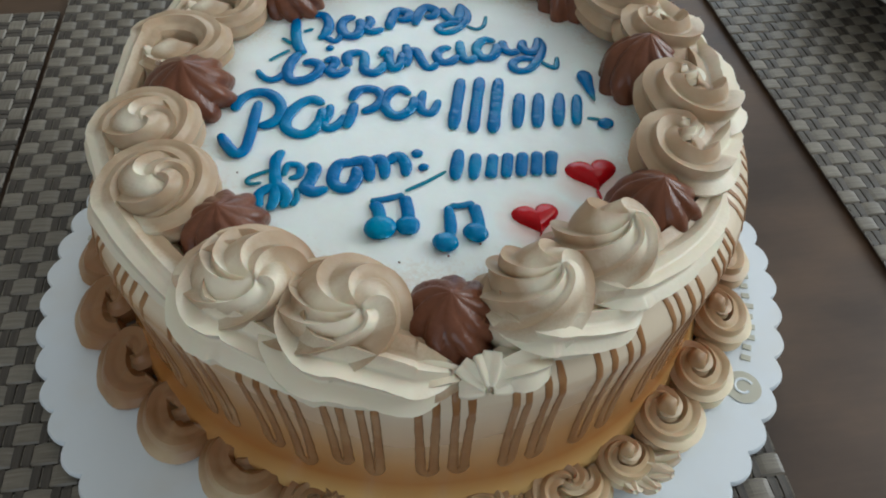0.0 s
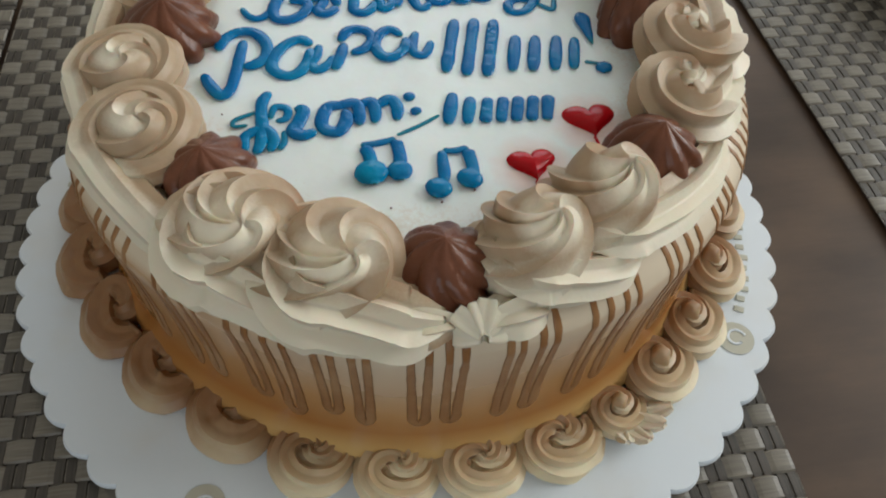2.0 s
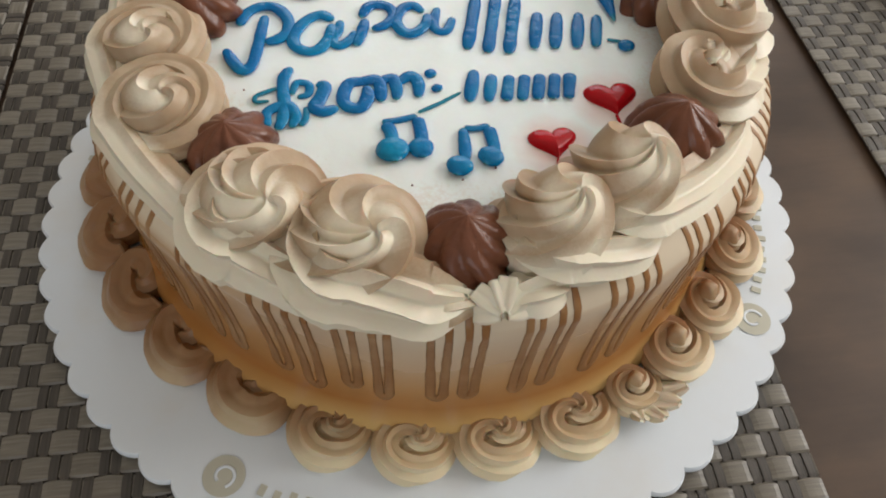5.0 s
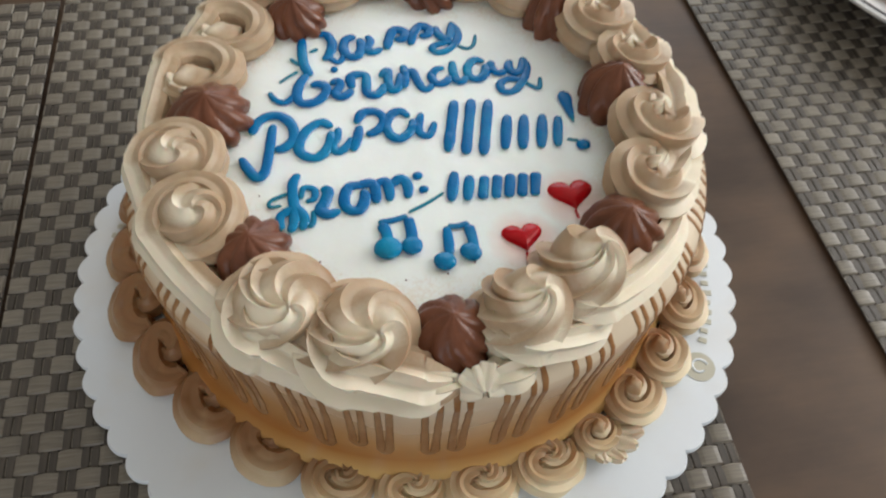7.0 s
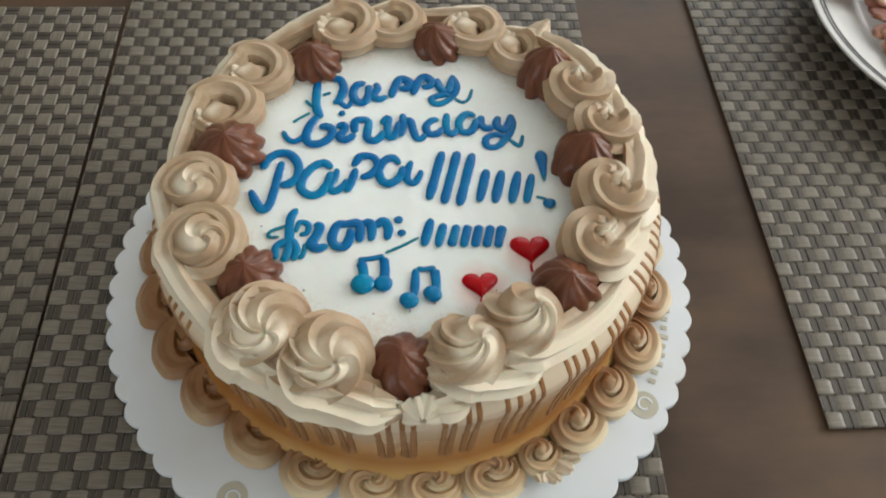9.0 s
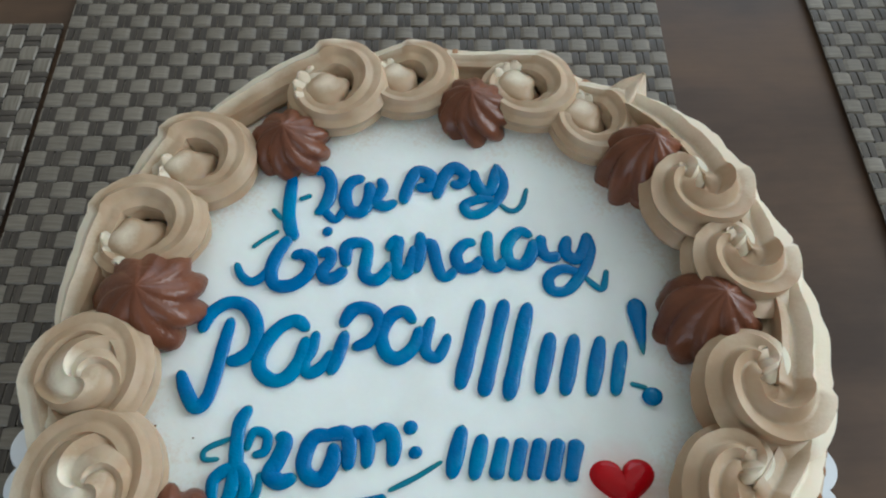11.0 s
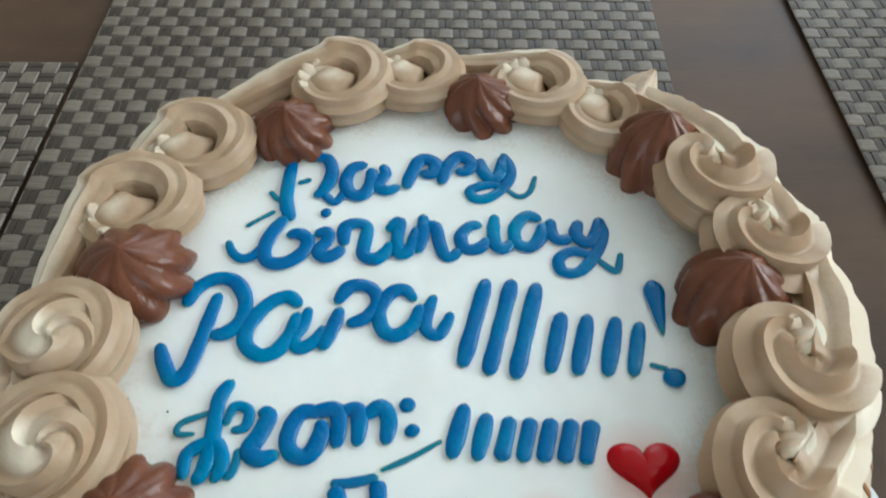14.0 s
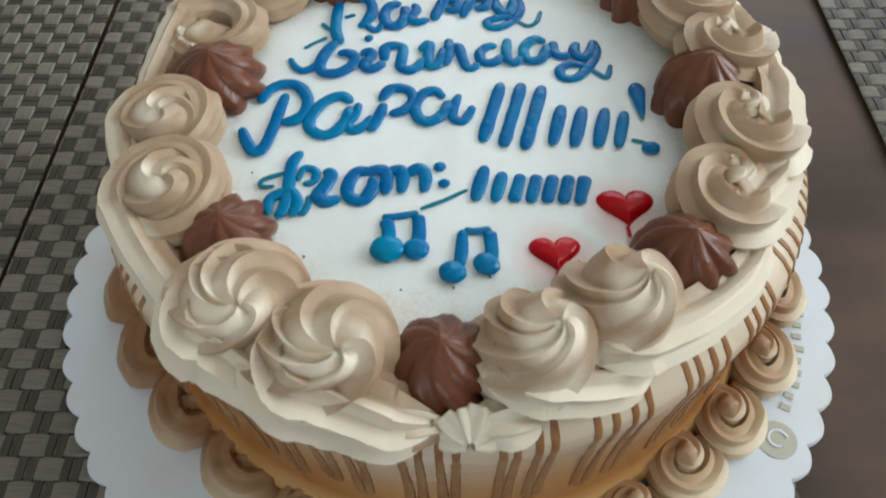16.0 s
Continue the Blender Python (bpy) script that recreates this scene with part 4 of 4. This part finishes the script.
piped("letter", "blue gel letter h", (3.3, "-5.2,33.9 -4.1,27.9 -4.3,20.1"), (3.2, "-5.0,28.6 -1.4,30.2 1.1,24.5 3.2,20.6 5.5,21.0 6.6,23.8"))
piped("letter", "blue gel letter d", (3.2, "11.6,32.5 8.5,32.0 6.3,28.0 8.1,24.0 11.8,24.7 14.0,28.6"), (3.2, "14.4,37.2 14.9,30.5 16.2,26.4 18.6,25.8 20.6,28.9"))
piped("letter", "blue gel letter a", (3.2, "27.5,37.2 23.4,38.3 20.5,33.3 21.7,28.2 25.4,27.5 27.6,31.1 28.0,36.4"), (3.0, "29.8,38.2 30.5,33.3 32.8,31.1 36.2,32.3"))
piped("letter", "blue gel letter y", (3.2, "37.6,39.1 37.2,33.7 40.5,31.6 42.6,35.5 43.0,41.0"), (2.8, "43.0,41.0 44.5,35.0 43.0,28.6 39.0,21.6 34.5,20.8 33.3,24.8 36.9,28.0 42.4,27.3"), (1.6, "42.4,27.3 46.4,24.1 48.7,23.7 49.4,29.8"))
piped("letter", "blue gel letter P", (3.2, "-61.2,-17.7 -57.8,-23.0 -54.1,-26.7 -51.8,-24.1 -51.5,-16.8 -51.7,-7.8 -51.8,-0.8"), (3.4, "-58.9,-6.7 -58.1,-1.1 -54.1,3.2 -48.9,3.0 -44.6,-1.8 -43.6,-7.9 -46.1,-12.1 -50.0,-13.6"))
piped("letter", "blue gel letter a", (3.5, "-29.9,-1.6 -34.2,0.8 -38.5,-2.4 -41.2,-9.0 -40.5,-14.2 -36.2,-16.8 -32.4,-15.0 -30.2,-9.4 -30.2,-3.2"), (3.0, "-27.8,-1.2 -28.0,-6.7 -29.2,-10.7 -27.1,-13.3 -24.1,-10.9 -22.3,-6.0"))
piped("letter", "blue gel letter p", (3.4, "-21.8,-13.2 -20.6,-7.0 -20.0,0.1"), (3.3, "-21.6,0.6 -19.2,6.6 -14.0,7.1 -11.3,3.2 -13.0,-1.8 -17.5,-4.9"))
piped("letter", "blue gel letter a", (3.4, "-1.7,4.9 -5.2,8.0 -8.6,6.1 -10.2,0.3 -8.0,-4.8 -4.2,-5.6 -0.7,-1.2 -0.2,4.4"), (2.8, "2.7,7.8 1.8,1.6 2.5,-2.9 5.6,-3.9 7.2,-0.1 7.7,3.4"))
piped("letter", "blue gel exclamation mark", ((5.4, 1.3), "57.4,21.6 58.6,15.5 60.4,5.0"), (1.2, "57.0,-3.3 61.8,-3.9"), (4.6, "62.8,-5.7 63.1,-6.6"))
piped("letter", "blue gel letter f", (3.2, "-39.9,-24.2 -41.4,-28.7 -41.0,-33.5 -39.6,-39.9 -39.1,-46.3 -40.2,-50.1"), (1.4, "-42.3,-33.0 -48.0,-36.7 -47.9,-39.3 -44.0,-38.7"), (3.0, "-42.8,-49.5 -43.9,-43.5 -38.9,-40.1 -35.6,-44.5 -36.3,-49.0"))
piped("letter", "blue gel letter r", (2.2, "-38.0,-35.9 -37.4,-30.8 -33.8,-31.2 -33.4,-35.2 -36.4,-36.7"), (3.6, "-31.7,-31.2 -28.9,-31.7 -29.6,-36.9 -30.7,-40.4 -27.6,-41.9 -23.8,-39.9"), (1.8, "-33.1,-40.2 -32.7,-45.3 -34.0,-47.8"))
piped("letter", "blue gel letter o", (3.4, "-16.5,-28.7 -21.8,-29.8 -23.1,-35.9 -21.2,-39.5 -17.5,-39.5 -15.9,-34.7 -16.8,-30.4"))
piped("letter", "blue gel letter m", (3.4, "-19.8,-29.2 -14.0,-27.8 -12.2,-32.7 -12.0,-36.9"), (3.4, "-13.2,-28.1 -9.3,-26.8 -7.7,-31.3 -7.5,-35.7"), (3.2, "-7.6,-28.6 -4.1,-25.2 -1.5,-28.2 -1.1,-34.2"))
piped("letter", "blue gel colon", (3.4, "1.7,-23.5 2.1,-23.9"), (3.0, "3.9,-29.3 4.5,-30.2"))
piped("thread", "thin blue gel thread", (1.2, "-1.0,-40.1 5.3,-35.8 11.3,-30.8"))
piped("bar", "plain blue gel bar", (3.6, "15.2,15.0 12.8,-12.0"))
piped("bar", "plain blue gel bar", (3.6, "21.8,16.0 19.2,-13.0"))
piped("bar", "plain blue gel bar", (3.6, "28.3,16.0 25.7,-13.0"))
piped("bar", "plain blue gel bar", (3.6, "35.3,8.0 33.7,-10.0"))
piped("bar", "plain blue gel bar", (3.6, "41.8,8.5 40.2,-9.5"))
piped("bar", "plain blue gel bar", (3.6, "48.8,9.0 47.2,-8.5"))
piped("bar", "plain blue gel bar", (3.2, "54.7,8.5 53.3,-7.5"))
piped("bar", "plain blue gel bar", (3.6, "15.1,-21.0 13.9,-35.0"))
piped("bar", "plain blue gel bar", (3.4, "20.5,-22.5 19.5,-34.5"))
piped("bar", "plain blue gel bar", (3.2, "25.8,-22.5 24.8,-33.5"))
piped("bar", "plain blue gel bar", (3.2, "30.5,-22.0 29.5,-33.0"))
piped("bar", "plain blue gel bar", (3.2, "35.1,-21.3 34.1,-32.3"))
piped("bar", "plain blue gel bar", (3.2, "39.7,-20.7 38.7,-31.7"))
piped("bar", "plain blue gel bar", (3.2, "44.3,-20.2 43.3,-31.2"))
piped("music_note", "blue gel music note", (1.9, "-11.0,-44.8 -6.1,-43.6 -1.0,-41.5"), (3.3, "-10.1,-45.2 -8.2,-48.5 -6.9,-54.0"), (8.0, "-7.3,-54.6 -6.8,-56.6"), (3.2, "-1.0,-42.2 0.4,-48.0 0.9,-53.2"), (6.5, "0.6,-53.4 1.0,-55.2"))
piped("music_note", "blue gel music note", (2.0, "12.4,-45.4 15.7,-45.3 19.9,-43.9"), (3.1, "12.1,-45.5 13.0,-52.8 13.2,-58.5"), (6.4, "11.9,-59.4 11.5,-60.8"), (3.3, "19.5,-44.6 21.0,-51.0 21.2,-55.2"), (6.2, "20.6,-55.4 19.9,-56.6"))


def heart(cx, cy, width, height, turn, stem):
    """A heart of red gel, domed, with a short stem at its point."""
    n, rings = 72, 8
    verts, faces = [], []
    ca, sa = math.cos(radians(turn)), math.sin(radians(turn))
    for j in range(rings + 1):
        s = j / rings
        for i in range(n):
            t = 2 * math.pi * i / n
            hx = 16 * math.sin(t) ** 3 / 32
            hy = (13 * math.cos(t) - 5 * math.cos(2 * t) - 2 * math.cos(3 * t) - math.cos(4 * t) + 2.5) / 29
            x, y = hx * width * (1 - s), hy * height * (1 - s)
            verts.append((cx + ca * x - sa * y, cy + sa * x + ca * y, TOP - 0.0004 + 0.0026 * math.sqrt(1 - (1 - s) ** 2 * 0.999)))
    for j in range(rings):
        for i in range(n):
            m = (i + 1) % n
            faces.append((j * n + i, (j + 1) * n + i, (j + 1) * n + m, j * n + m))
    v2, f2, u2 = bead(0.8, stem)
    v, f, u = merged((verts, [q[::-1] for q in faces], [(0, 0)] * len(verts)), (v2, f2, u2))
    mesh_ob("heart", v, f, RED, cake, "glossy red gel heart")


heart(0.0565, -0.0300, 0.0165, 0.0135, 10, "57.0,-36.5 58.0,-40.5")
heart(0.0382, -0.0492, 0.0145, 0.0118, 12, "39.0,-55.0 39.5,-60.0")
